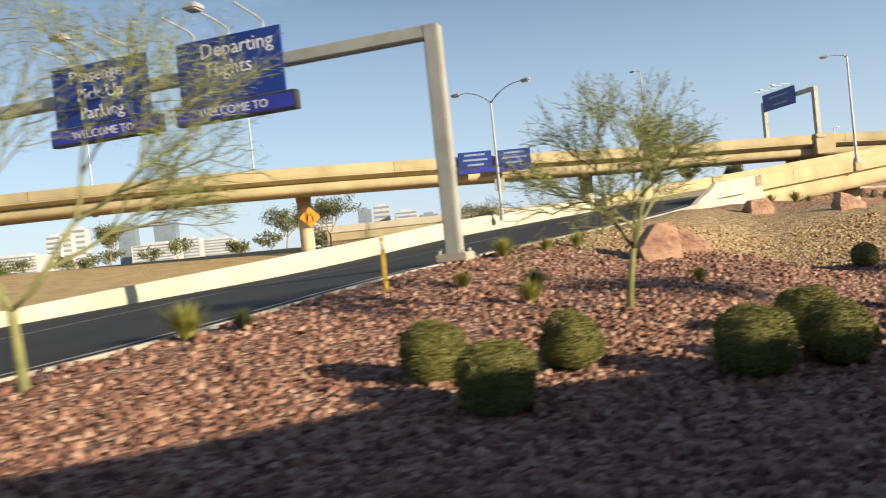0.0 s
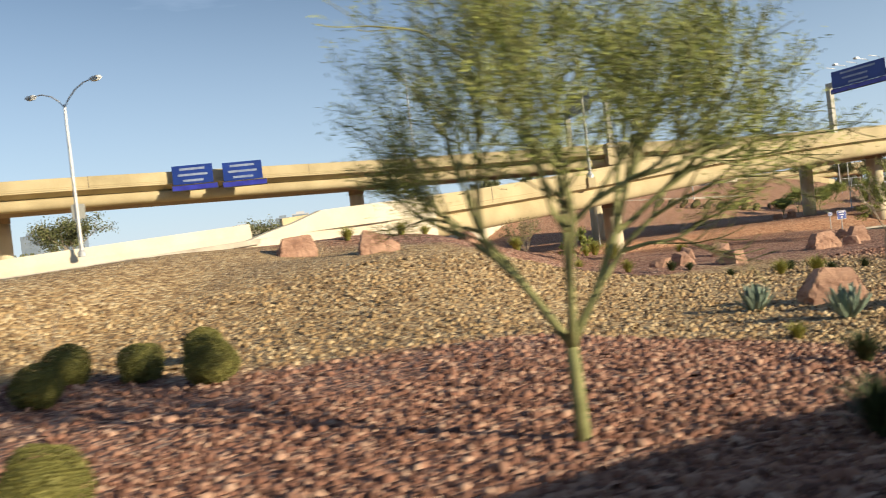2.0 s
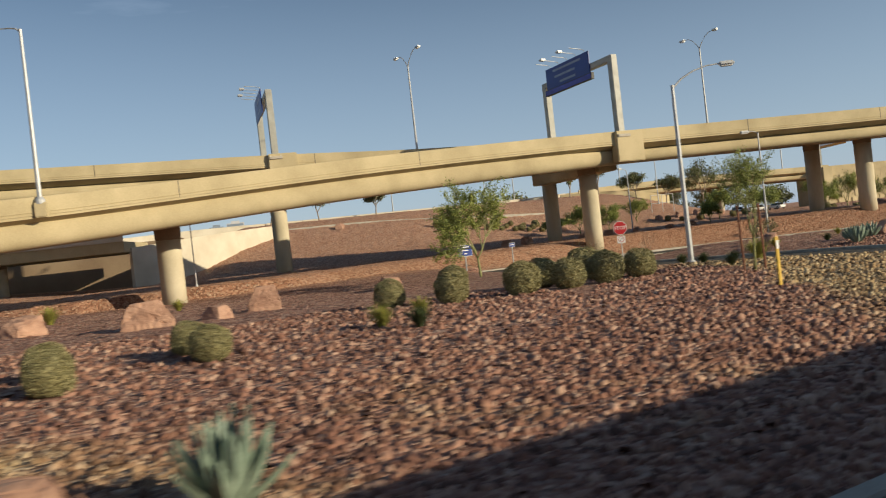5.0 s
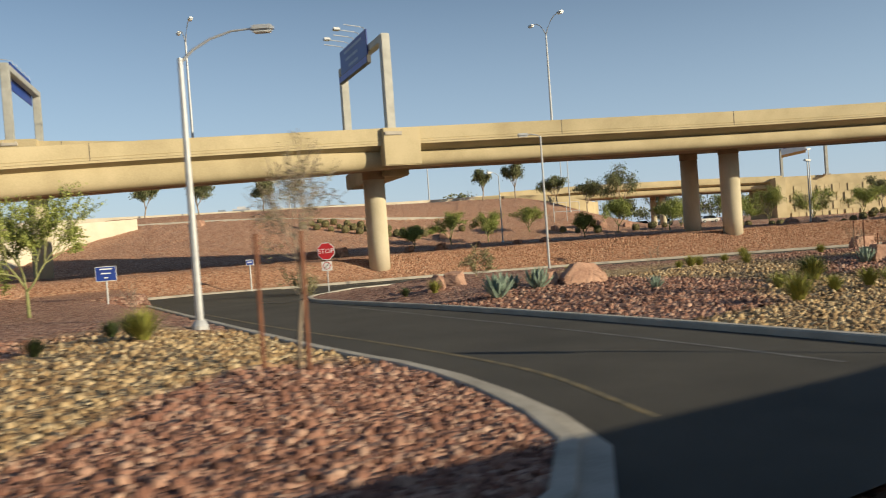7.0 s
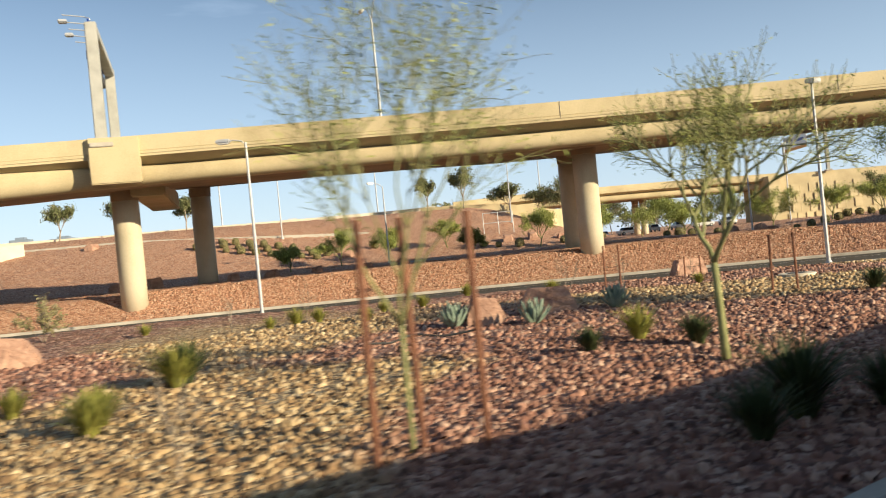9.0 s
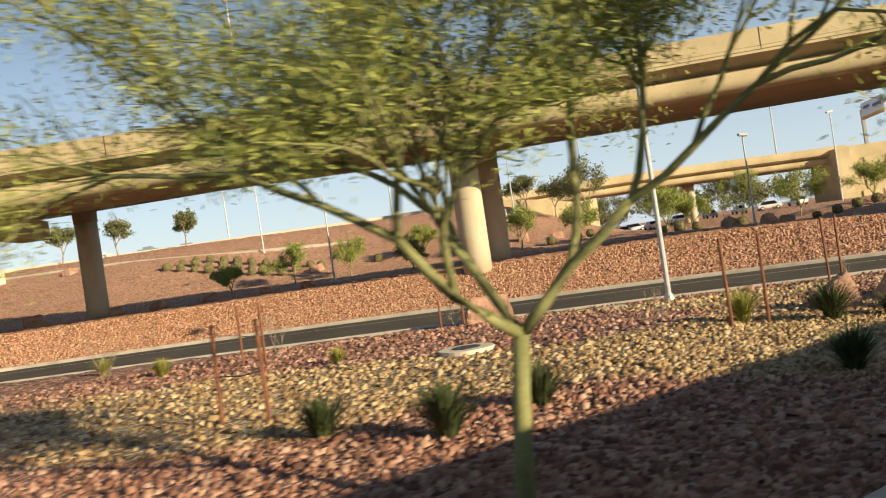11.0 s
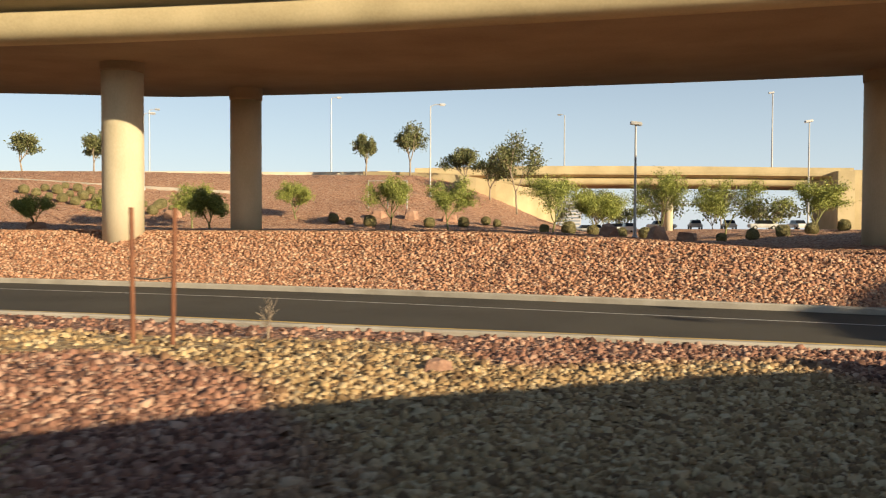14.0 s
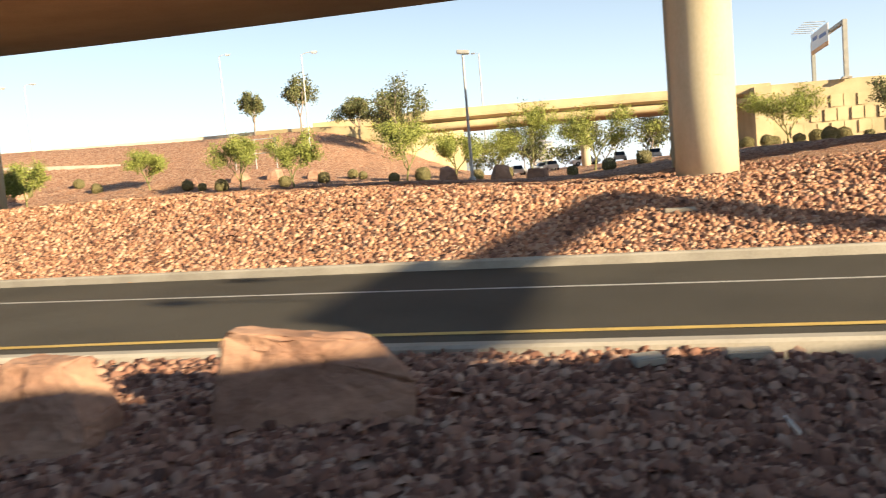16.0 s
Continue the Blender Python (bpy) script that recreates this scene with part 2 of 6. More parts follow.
M_GRASS = foliage("bright_tuft_leaves", (0.16, 0.18, 0.028), (0.38, 0.36, 0.075))
M_AGAVE = mottled("agave_blue_green", (0.13, 0.19, 0.14), (0.27, 0.34, 0.26), 3.0, 0.6, bump=0.05)
M_GLASS_LAMP = mottled("lamp_lens", (0.6, 0.6, 0.58), (0.75, 0.75, 0.72), 2.0, 0.3, bump=0.0)
M_CITY = mottled("hazy_tower_wall", (0.42, 0.42, 0.43), (0.56, 0.56, 0.57), 0.05, 0.8, bump=0.0, fine=0.3, vary=0.3)
M_CITYGLASS = mottled("hazy_tower_glass", (0.16, 0.21, 0.27), (0.24, 0.29, 0.35), 0.05, 0.4, bump=0.0, fine=0.3)
M_CARPAINT = mottled("car_paint", (0.10, 0.11, 0.12), (0.72, 0.72, 0.72), 0.3, 0.35, 0.2, bump=0.0, fine=0.5, vary=0.6)
M_TYRE = mottled("tyre_rubber", (0.012, 0.012, 0.012), (0.03, 0.03, 0.03), 4.0, 0.85, bump=0.05)
M_WINDOW = mottled("dark_car_glass", (0.01, 0.012, 0.015), (0.02, 0.024, 0.03), 1.0, 0.12, bump=0.0)


# ---- small builders ----
def part(name, bm, mat, parent=None, label="", smooth=False):
    me = bpy.data.meshes.new(name)
    bm.to_mesh(me)
    bm.free()
    me.materials.append(mat)
    if smooth:
        me.shade_smooth()
    ob = new(name, me)
    if parent is not None:
        ob.parent = parent
    if label:
        ob["label"] = label
    return ob


def mesh_part(name, verts, faces, mat, parent=None, label="", smooth=False):
    me = bpy.data.meshes.new(name)
    me.from_pydata([tuple(v) for v in verts], [], faces)
    me.materials.append(mat)
    if smooth:
        me.shade_smooth()
    ob = new(name, me)
    if parent is not None:
        ob.parent = parent
    if label:
        ob["label"] = label
    return ob


def thing(name, label, category, m=None, group="", kind=""):
    ob = new(name)
    if m is not None:
        ob.matrix_world = m
    return tagged(ob, label, category, group, kind)


def box(bm, cx, cy, cz, sx, sy, sz, bevel=0.0, m=None):
    mat = Matrix.Translation((cx, cy, cz)) @ Matrix.Diagonal((sx, sy, sz, 1))
    if m is not None:
        mat = m @ mat
    r = bmesh.ops.create_cube(bm, size=1, matrix=mat)
    if bevel:
        bmesh.ops.bevel(bm, geom=[e for e in {e for v in r["verts"] for e in v.link_edges}], offset=bevel, segments=2, affect="EDGES")
    return r


def tube(bm, pts, radii, seg=8, cap=True):
    """A round tube along points with a radius at each."""
    rings = []
    pts = [Vector(p) for p in pts]
    for i, p in enumerate(pts):
        d = (pts[min(i + 1, len(pts) - 1)] - pts[max(i - 1, 0)]).normalized()
        a = d.orthogonal().normalized() if abs(d.z) < 0.9 else d.cross(Vector((0, 1, 0))).normalized()
        b = d.cross(a)
        r = radii[i] if isinstance(radii, (list, tuple)) else radii
        rings.append([bm.verts.new(p + (a * math.cos(k * math.tau / seg) + b * math.sin(k * math.tau / seg)) * r) for k in range(seg)])
    for u, v in zip(rings, rings[1:]):
        for k in range(seg):
            bm.faces.new((u[k], u[(k + 1) % seg], v[(k + 1) % seg], v[k]))
    if cap:
        bm.faces.new(rings[0][::-1])
        bm.faces.new(rings[-1])


def smooth_line(pts, step):
    """Catmull-Rom through points of any dimension, sampled about every step metres."""
    p = [np.array(q, float) for q in pts]
    p = [2 * p[0] - p[1], *p, 2 * p[-1] - p[-2]]
    out = []
    for a, b, c, d in zip(p, p[1:], p[2:], p[3:]):
        n = max(1, int(np.linalg.norm((c - b)[:2]) / step))
        for k in range(n):
            t = k / n
            out.append(0.5 * (2 * b + (c - a) * t + (2 * a - 5 * b + 4 * c - d) * t * t + (3 * b - a - 3 * c + d) * t**3))
    out.append(p[-2])
    return np.array(out)


def left_of(line):
    d = np.gradient(line[:, :2], axis=0)
    d /= np.linalg.norm(d, axis=1)[:, None]
    return np.stack([-d[:, 1], d[:, 0]], 1)


def ribbon(name, line, profile, mat, parent=None, label="", closed=False, smooth=False):
    """Sweeps a profile of (to the left, up) along a line of x, y, z. The profile may be a function of the station."""
    nrm = left_of(line)
    verts, faces, width = [], [], 0
    for i, (p, q) in enumerate(zip(line, nrm)):
        prof = profile(i) if callable(profile) else profile
        width = len(prof)
        verts += [(p[0] + q[0] * u, p[1] + q[1] * u, p[2] + v) for u, v in prof]
    for i in range(len(line) - 1):
        for k in range(width if closed else width - 1):
            a, b = i * width + k, i * width + (k + 1) % width
            faces.append((a, b, b + width, a + width))
    if closed:
        faces.append(tuple(range(width)))
        faces.append(tuple((len(line) - 1) * width + k for k in range(width))[::-1])
    return mesh_part(name, verts, faces, mat, parent, label, smooth)


# ---- plan: lines of the roads ----
TRAVEL = smooth_line([(-40, -17, 1.9), (-2.3, 0.4, 1.55), (18.3, 9.2, 1.25), (42, 17.7, 0.4), (67.5, 26.8, 0.0), (92.8, 36.4, -0.15), (112, 47.3, -0.2), (125.2, 57.9, -0.85), (134.1, 63.5, -1.2), (143, 66.0, -1.3), (156, 65.5, -1.4), (200, 56, -1.6)], 1.5)
FRONT_FAR = smooth_line([(58, 82, -0.3), (76, 84.5, -0.42), (95, 86, -0.55), (115, 83.2, -0.62), (130, 79, -0.65), (140.2, 76.4, -0.75), (150, 75, -0.9), (165, 73, -1.1), (200, 68, -1.4)], 2)
FRONT_NEAR = smooth_line([(74.5, 71.5, -0.33), (79.5, 77.6, -0.42), (98.6, 76.3, -0.5), (115.8, 74.4, -0.62), (121, 73.3, -0.64), (126.8, 72.3, -0.66), (131.5, 71.6, -0.70), (137.3, 70.5, -0.75), (146, 69.4, -0.9), (160, 68, -1.1), (200, 62, -1.4)], 2)
SIDE_L = smooth_line([(70.8, 31.6, 0.0), (74.0, 33.8, 0.0), (75.8, 36.7, 0.0), (75.4, 42, -0.02), (73.7, 47, -0.05), (69.7, 60.7, -0.18), (64.5, 79, -0.35), (58, 100, -0.35)], 1.5)
SIDE_R = smooth_line([(89, 38.45, 0.0), (86.3, 37.35, 0.0), (84.7, 37.0, 0.0), (83.7, 37.9, 0.0), (82.9, 40.1, 0.0), (81.5, 45.0, -0.03), (79.6, 51.6, -0.1), (77.7, 57.0, -0.14), (74.2, 67.3, -0.28), (74.5, 71.5, -0.33)], 1.5)
RAMP_NEAR = smooth_line([(-45, -30, 1.0), (-22, -4, 1.8), (-8, 13, 2.55), (-0.9, 22.2, 3.25), (10, 36, 3.95), (18, 47.5, 4.6), (24.5, 55.8, 5.0)], 1.5)

RAMP_FAR = smooth_line([(-60, -12, 0.7), (-36, 8, 1.3), (-14, 29, 2.6), (-6, 41.5, 3.05), (2, 52, 3.9), (7, 56.5, 4.3), (15, 63.5, 4.9)], 1.5)


def side_of(line, x, y):
    """The signed distance from a line, positive to its left, and the line's height there."""
    best, z, s = np.full(x.shape, 1e9), np.zeros(x.shape), np.ones(x.shape)
    for a, b in zip(line, line[1:]):
        d = (b - a)[:2]
        t = np.clip(((x - a[0]) * d[0] + (y - a[1]) * d[1]) / (d @ d), 0, 1)
        r = np.hypot(x - a[0] - t * d[0], y - a[1] - t * d[1])
        near = r < best
        best, z = np.where(near, r, best), np.where(near, a[2] + t * (b[2] - a[2]), z)
        s = np.where(near, np.sign(d[0] * (y - a[1]) - d[1] * (x - a[0])), s)
    return best * s, z


# mounds and hollows of the planted ground: x, y, height
KNOTS = [(1, 17, 2.5), (1.4, 11, 2.1), (6, 25.5, 2.8), (7.4, 34, 3.35), (18.7, 41.5, 3.35), (21, 43, 3.6), (19.6, 45.5, 4.4), (21.4, 48, 4.15), (23.3, 51.5, 3.5), (25, 54.5, 2.6), (13.7, 25.7, 1.65),
         (16.5, 24.6, 1.45), (9.6, 13.6, 1.4), (15, 17.5, 1.15), (30.3, 27.5, 0.75), (34.8, 24.9, 0.75), (30.3, 43.3, 1.0), (38.7, 39.6, 0.7), (36.4, 50.8, 0.75),
         (45.2, 76, 0.35), (48, 52, 0.6), (57, 60, 0.25), (47.5, 26.7, 0.45), (69, 46, 0.45), (70, 55, 0.35), (82.6, 59, 0.2), (98, 60, 0.15), (90, 47, 0.1),
         (108.6, 62.6, 0.0), (119, 62.5, -0.15), (122, 61.6, -0.3), (131, 68.5, -0.72), (136, 68.3, -0.78), (141, 68.6, -0.85)]


def step01(v, a, b):
    t = np.clip((v - a) / (b - a), 0, 1)
    return t * t * (3 - 2 * t)


def ground_height(x, y):
    x, y = np.asarray(x, float), np.asarray(y, float)
    # planted ground between the roads
    num, den = np.zeros(x.shape), np.zeros(x.shape)
    for kx, ky, kz in KNOTS:
        w = 1 / ((x - kx) ** 2 + (y - ky) ** 2 + 6) ** 2
        num, den = num + w * kz, den + w
    d_t, z_t = side_of(TRAVEL, x, y)
    blend = step01(np.abs(d_t), 3.0, 11.0)
    z = num / den * blend + (z_t + 0.1) * (1 - blend)
    d_ff, z_ff = side_of(FRONT_FAR, x, y)
    d_fn, z_fn = side_of(FRONT_NEAR, x, y)
    near = (1 - step01(np.abs(d_fn), 1.0, 7.0)) * step01(np.abs(d_t), 3.4, 6.0)
    z = z * (1 - near) + (z_fn + 0.08) * near
    # berm beyond the frontage road, flats, then the long hill
    crest_z = np.interp(x, [124, 131, 136, 140, 144, 150], [1.05, 0.75, 0.4, 0.38, 0.75, 1.15])
    berm = z_ff + 0.1 + (crest_z - z_ff) * step01(d_ff, 0.4, 5.5)
    foot = 112 + 8 * step01(x, 70, 100)
    hill = 7.05 * step01(y, foot, foot + 44) * (1 - step01(x, 112, 136)) * step01(x, 36, 50)
    back = berm + hill
    z = np.where(d_ff > 0.12, back, z)
    # under and behind the ramp
    d_r, z_r = side_of(RAMP_NEAR, x, y)
    d_w, z_w = side_of(RAMP_FAR, x, y)
    west = step01(d_w, -1, 9) * (1 - step01(x, 18, 34))
    flat = np.minimum(z_w, 2.2) - 0.2 + 2.9 * step01(d_w, 6, 62) * (1 - step01(x, -14, 6))
    z = z * (1 - west) + flat * west
    verge = (1 - step01(np.abs(d_r), 0.3, 5.0)) * (1 - step01(x, 18, 25))
    z = z * (1 - verge) + (z_r - 0.45 * step01(x, 12, 19)) * verge
    share = np.clip(d_r / np.maximum(d_r - d_w, 1), 0, 1)
    on_ramp = (d_r > np.where(x > 13, 0.45, -0.2)) & (d_w < 0.3) & (x < 23.5) & (np.abs(d_r) < 30)
    z = np.where(on_ramp, z_r + (z_w - z_r) * share - 0.2, z)
    # beds under the road surfaces
    d_sl, z_sl = side_of(SIDE_L, x, y)
    d_sr, z_sr = side_of(SIDE_R, x, y)
    for d_k, z_k in ((d_sl, z_sl), (d_sr, z_sr)):
        verge = (1 - step01(np.abs(d_k), 0.4, 3.5)) * (y < 74) * (d_t > 3.4)
        z = z * (1 - verge) + (z_k + 0.12) * verge
    in_side = (d_sl < 0.12) & (d_sl > -30) & (d_sr > -0.12) & (d_sr < 30) & (y < 73) & (d_t > 2)
    z = np.where(in_side, z_sl - 0.25, z)
    in_front = (d_ff < 0.12) & (d_fn > -0.12) & (d_ff > -13) & (x > 73)
    z = np.where(in_front, z_ff - 0.25, z)
    crossing = (d_sl < 0) & (d_ff < 0.2) & (y > 67) & (x < 77) & (d_fn > 0)
    z = np.where(crossing, z_ff - 0.25, z)
    z = np.where(np.abs(d_t) < 3.45, z_t - 0.25, z)
    far = step01(np.hypot(x - 60, y - 60), 170, 500)
    return z * (1 - far) + 0.2 * far


def gh(x, y):
    return float(ground_height(np.array([x]), np.array([y]))[0])


# where the gravel is tan, and where it is red
TAN_SPOTS = [(9, 30), (13, 33), (18, 31), (23, 30), (29, 30), (31, 24), (36, 37), (40, 32), (44, 32), (69.5, 47), (67.5, 38.5), (69.5, 42), (65.5, 36.5), (85, 44), (89, 47), (93, 49), (91, 58), (105, 61), (108, 60), (112, 60), (116, 60), (114, 70), (118, 69), (123, 69), (127, 68)]
RED_SPOTS = [(-4, 16), (2, 13), (11, 23), (18, 20), (24, 22), (39, 28), (44, 27), (46, 35), (50, 40), (75, 36), (95, 48), (97, 46), (102, 51), (103, 68), (111, 64), (110, 55), (120, 66), (126, 71), (133, 70), (30, 45), (60, 55), (63, 43), (65, 47), (73, 40), (72.5, 36), (61, 38), (82, 52), (84, 55), (83, 48), (95, 55), (106, 66), (110, 66)]


def tan_share(x, y):
    num, den = np.zeros(x.shape), np.full(x.shape, 1e-4)
    for spots, value in ((TAN_SPOTS, 1.0), (RED_SPOTS, 0.0)):
        for kx, ky in spots:
            w = 1 / ((x - kx) ** 2 + (y - ky) ** 2 + 1.5) ** 2
            num, den = num + w * value, den + w
    return num / den * (1 - step01(y, 70, 73))


def store_tan(me, x, y):
    layer = me.attributes.new("tan", "FLOAT", "POINT")
    layer.data.foreach_set("value", tan_share(x, y).astype(np.float32))


# ---- ground ----
def in_beds(x, y):
    d_t, _ = side_of(TRAVEL, x, y)
    d_sl, _ = side_of(SIDE_L, x, y)
    d_sr, _ = side_of(SIDE_R, x, y)
    d_ff, _ = side_of(FRONT_FAR, x, y)
    d_fn, _ = side_of(FRONT_NEAR, x, y)
    d_r, _ = side_of(RAMP_NEAR, x, y)
    bad = (np.abs(d_t) < 3.62) | ((d_sl < 0.35) & (d_sr > -0.35) & (np.abs(d_sl) < 14) & (y < 74)) | ((d_ff < 0.35) & (d_fn > -0.35) & (x > 60)) | ((d_sl < 0.3) & (d_ff < 0.3) & (y > 66) & (x < 76))
    return bad | ((d_r > -0.25) & (x < 26))


def spaced(lo, hi, step, far):
    core = list(np.arange(lo, hi, step))
    out, v, s = [], hi, step
    while v < far:
        out.append(v)
        s *= 1.22
        v += s
    back, v, s = [], lo, step
    while v > -far:
        s *= 1.22
        v -= s
        back.append(v)
    return np.array(back[::-1] + core + out)


gx, gy = spaced(-50, 170, 0.42, 4200), spaced(-8, 165, 0.42, 4200)
GX, GY = np.meshgrid(gx, gy)
GZ = ground_height(GX, GY)
# coarse rock left uneven where no loose stones are strewn
rock = np.random.RandomState(4).uniform(-1, 1, GX.shape)
wild = step01(np.abs(side_of(TRAVEL, GX, GY)[0]), 21, 26) * (GX > 20) * (GX < 172) * (GY > 20) * (GY < 166) * ~in_beds(GX, GY)
berm_d = side_of(FRONT_FAR, GX, GY)[0]
wild = wild * np.where(berm_d > 0, step01(berm_d, 5.5, 8.0), 0.6)
GZ = GZ + 0.1 * rock * wild
nx = len(gx)
gv = np.stack([GX.ravel(), GY.ravel(), GZ.ravel()], 1)
ii = (np.arange(len(gy) - 1)[:, None] * nx + np.arange(nx - 1)).ravel()
gf = np.stack([ii, ii + 1, ii + 1 + nx, ii + nx], 1)
gme = bpy.data.meshes.new("ground")
gme.vertices.add(len(gv))
gme.vertices.foreach_set("co", gv.ravel())
gme.loops.add(gf.size)
gme.loops.foreach_set("vertex_index", gf.ravel())
gme.polygons.add(len(gf))
gme.polygons.foreach_set("loop_start", np.arange(0, gf.size, 4))
gme.update(calc_edges=True)
gme.shade_smooth()
store_tan(gme, GX.ravel(), GY.ravel())
gme.materials.append(M_GRAVEL)
ground = tagged(new("ground", gme), "reddish desert gravel ground with tan bands and low mounds", "ground", kind="structure")


# ---- roads ----
def road_between(name, left, right, mat, label, lift=0.0, n=40):
    """A road surface between two edge lines."""
    def even(line):
        s = np.r_[0, np.cumsum(np.linalg.norm(np.diff(line[:, :2], axis=0), axis=1))]
        return np.stack([np.interp(np.linspace(0, s[-1], n), s, line[:, k]) for k in range(3)], 1)
    a, b = even(left), even(right)
    verts, faces = [], []
    for p, q in zip(a, b):
        verts += [p + (0, 0, lift), (p + q) / 2 + (0, 0, lift + 0.04), q + (0, 0, lift)]
    for i in range(n - 1):
        for k in (0, 1):
            c = i * 3 + k
            faces.append((c, c + 1, c + 4, c + 3))
    return tagged(mesh_part(name, verts, faces, mat, smooth=True), label, "road", kind="structure")


def cut(line, a, b, axis=0):
    return line[(line[:, axis] >= a) & (line[:, axis] <= b)]


tagged(ribbon("road", TRAVEL, [(-3.6, 0), (0, 0.05), (3.3, 0)], M_ASPHALT), "grey asphalt road beside the planted ground", "road", kind="structure")
side_road = road_between("road", cut(SIDE_L, 0, 90, 0)[1:], np.vstack([SIDE_R, [(74.0, 78, -0.36), (70, 99, -0.36)]]), M_ASPHALT, "dark asphalt side road leading under the bridge")
front_l = FRONT_FAR[FRONT_FAR[:, 0] < 190]
front_r = np.vstack([[(66, 72, -0.28)], FRONT_NEAR])
front_road = road_between("road", front_l, front_r, M_ASPHALT, "grey asphalt frontage road along the berm", lift=-0.005)


def kerb(name, line, width, height, label, flip=1):
    prof = [(0, -0.2), (0, height - 0.03), (0.03 * flip, height), ((width - 0.03) * flip, height), (width * flip, height - 0.03), (width * flip, -0.2)]
    return tagged(ribbon(name, line, prof, M_KERB, closed=True), label, "kerb", kind="structure")


kerb("kerb", FRONT_FAR[FRONT_FAR[:, 0] > 62], 0.22, 0.16, "pale concrete kerb at the foot of the gravel berm")
kerb("kerb", FRONT_NEAR, 0.22, 0.14, "pale concrete kerb of the frontage road", flip=-1)
kerb("kerb", SIDE_L, 0.25, 0.15, "pale concrete kerb curving into the side road")
kerb("kerb", SIDE_R, 0.25, 0.15, "pale concrete kerb of the gravel island", flip=-1)
t_left = TRAVEL + np.c_[left_of(TRAVEL) * 3.35, np.zeros(len(TRAVEL))]
kerb("kerb", t_left[t_left[:, 0] < 71], 0.25, 0.13, "pale concrete kerb along the road")
kerb("kerb", t_left[t_left[:, 0] > 88.5], 0.25, 0.13, "pale concrete kerb along the road")

tagged(ribbon("gutter", SIDE_L[2:], [(0.0, 0.03), (-0.34, 0.018)], M_KERB), "pale concrete gutter along the kerb", "gutter", kind="structure")


def stripe(line, off, width, mat, label, on):
    """A painted line lying on a road's own surface."""
    tree_of = BVHTree.FromPolygons([v.co for v in on.data.vertices], [tuple(q.vertices) for q in on.data.polygons])
    nrm = left_of(line)
    verts = []
    for p, q in zip(line, nrm):
        for u in (off, off + width):
            x, y = p[0] + q[0] * u, p[1] + q[1] * u
            hit = tree_of.ray_cast(Vector((x, y, p[2] + 2.0)), Vector((0, 0, -1)))[0]
            verts.append((x, y, (hit.z if hit else p[2]) + 0.006))
    faces = [(2 * i, 2 * i + 1, 2 * i + 3, 2 * i + 2) for i in range(len(line) - 1)]
    return tagged(mesh_part("road_marking", verts, faces, mat), label, "road marking", kind="structure")


stripe(cut(FRONT_FAR, 74, 170), -2.6, 0.12, M_PAINT, "worn white edge line on asphalt", front_road)
stripe(cut(FRONT_NEAR, 80, 170), 0.95, 0.14, M_YELLOW_LINE, "worn yellow edge line on asphalt", front_road)
stripe(smooth_line([(81.2, 39.4, 0.03), (80.3, 43.0, 0.0), (78.6, 49.6, -0.06), (76.1, 58.8, -0.16), (73.8, 68, -0.26)], 0.5), 0, 0.12, M_FAINT, "faded white edge line on asphalt", side_road)
mid = smooth_line([(77.2, 37.6, 0.02), (76.9, 41.7, 0.01), (75.4, 46.7, 0.0), (72.5, 55, -0.08), (69.7, 64, -0.2)], 0.5)
stripe(mid, 0, 0.12, M_DULL_YELLOW, "worn yellow centre line on asphalt", side_road)


# ---- ramp and flyovers ----
def ramp_width(x):
    return float(np.interp(x, [-45, -8, 10, 24.5, 40, 80.8, 106, 220], [16, 16, 15, 13, 11.5, 11, 21, 21]))


ramp = RAMP_NEAR
ramp_road = road_between("road", RAMP_FAR, ramp, M_NEW_ASPHALT, "fresh dark asphalt ramp climbing to the bridge", n=80)
stripe(ramp[ramp[:, 0] < 22], 0.5, 0.12, M_PAINT, "thin white edge line on dark asphalt", ramp_road)
stripe(ramp[ramp[:, 0] < 12], 8.2, 0.12, M_PAINT, "thin white lane line on dark asphalt", ramp_road)
kerb("kerb", ramp[ramp[:, 0] < 17], 0.13, 0.03, "low concrete edge of the ramp", flip=-1)

NEAR_TOP = smooth_line([(14.5, 42.6, 4.8), (18, 47.5, 5.25), (24.5, 55.8, 5.85), (40.1, 67.6, 7.0), (60, 76.2, 8.6), (80.8, 81.8, 9.55), (106.5, 82.6, 9.8), (123.7, 81.8, 10.0), (142, 79.3, 10.2), (165, 73.5, 10.4), (200, 60, 10.6), (240, 38, 10.7)], 1.5)
FAR_TOP = smooth_line([(-95, 96, 12.4), (-60, 87, 12.4), (-37, 82.5, 12.4), (-20, 80.5, 12.25), (-5, 82, 12.15), (11, 86.7, 12.1), (30.6, 92.6, 12.0), (53.5, 95.8, 11.75), (67, 96.4, 11.25), (85, 96.2, 10.9), (101, 95.4, 10.7)], 1.5)


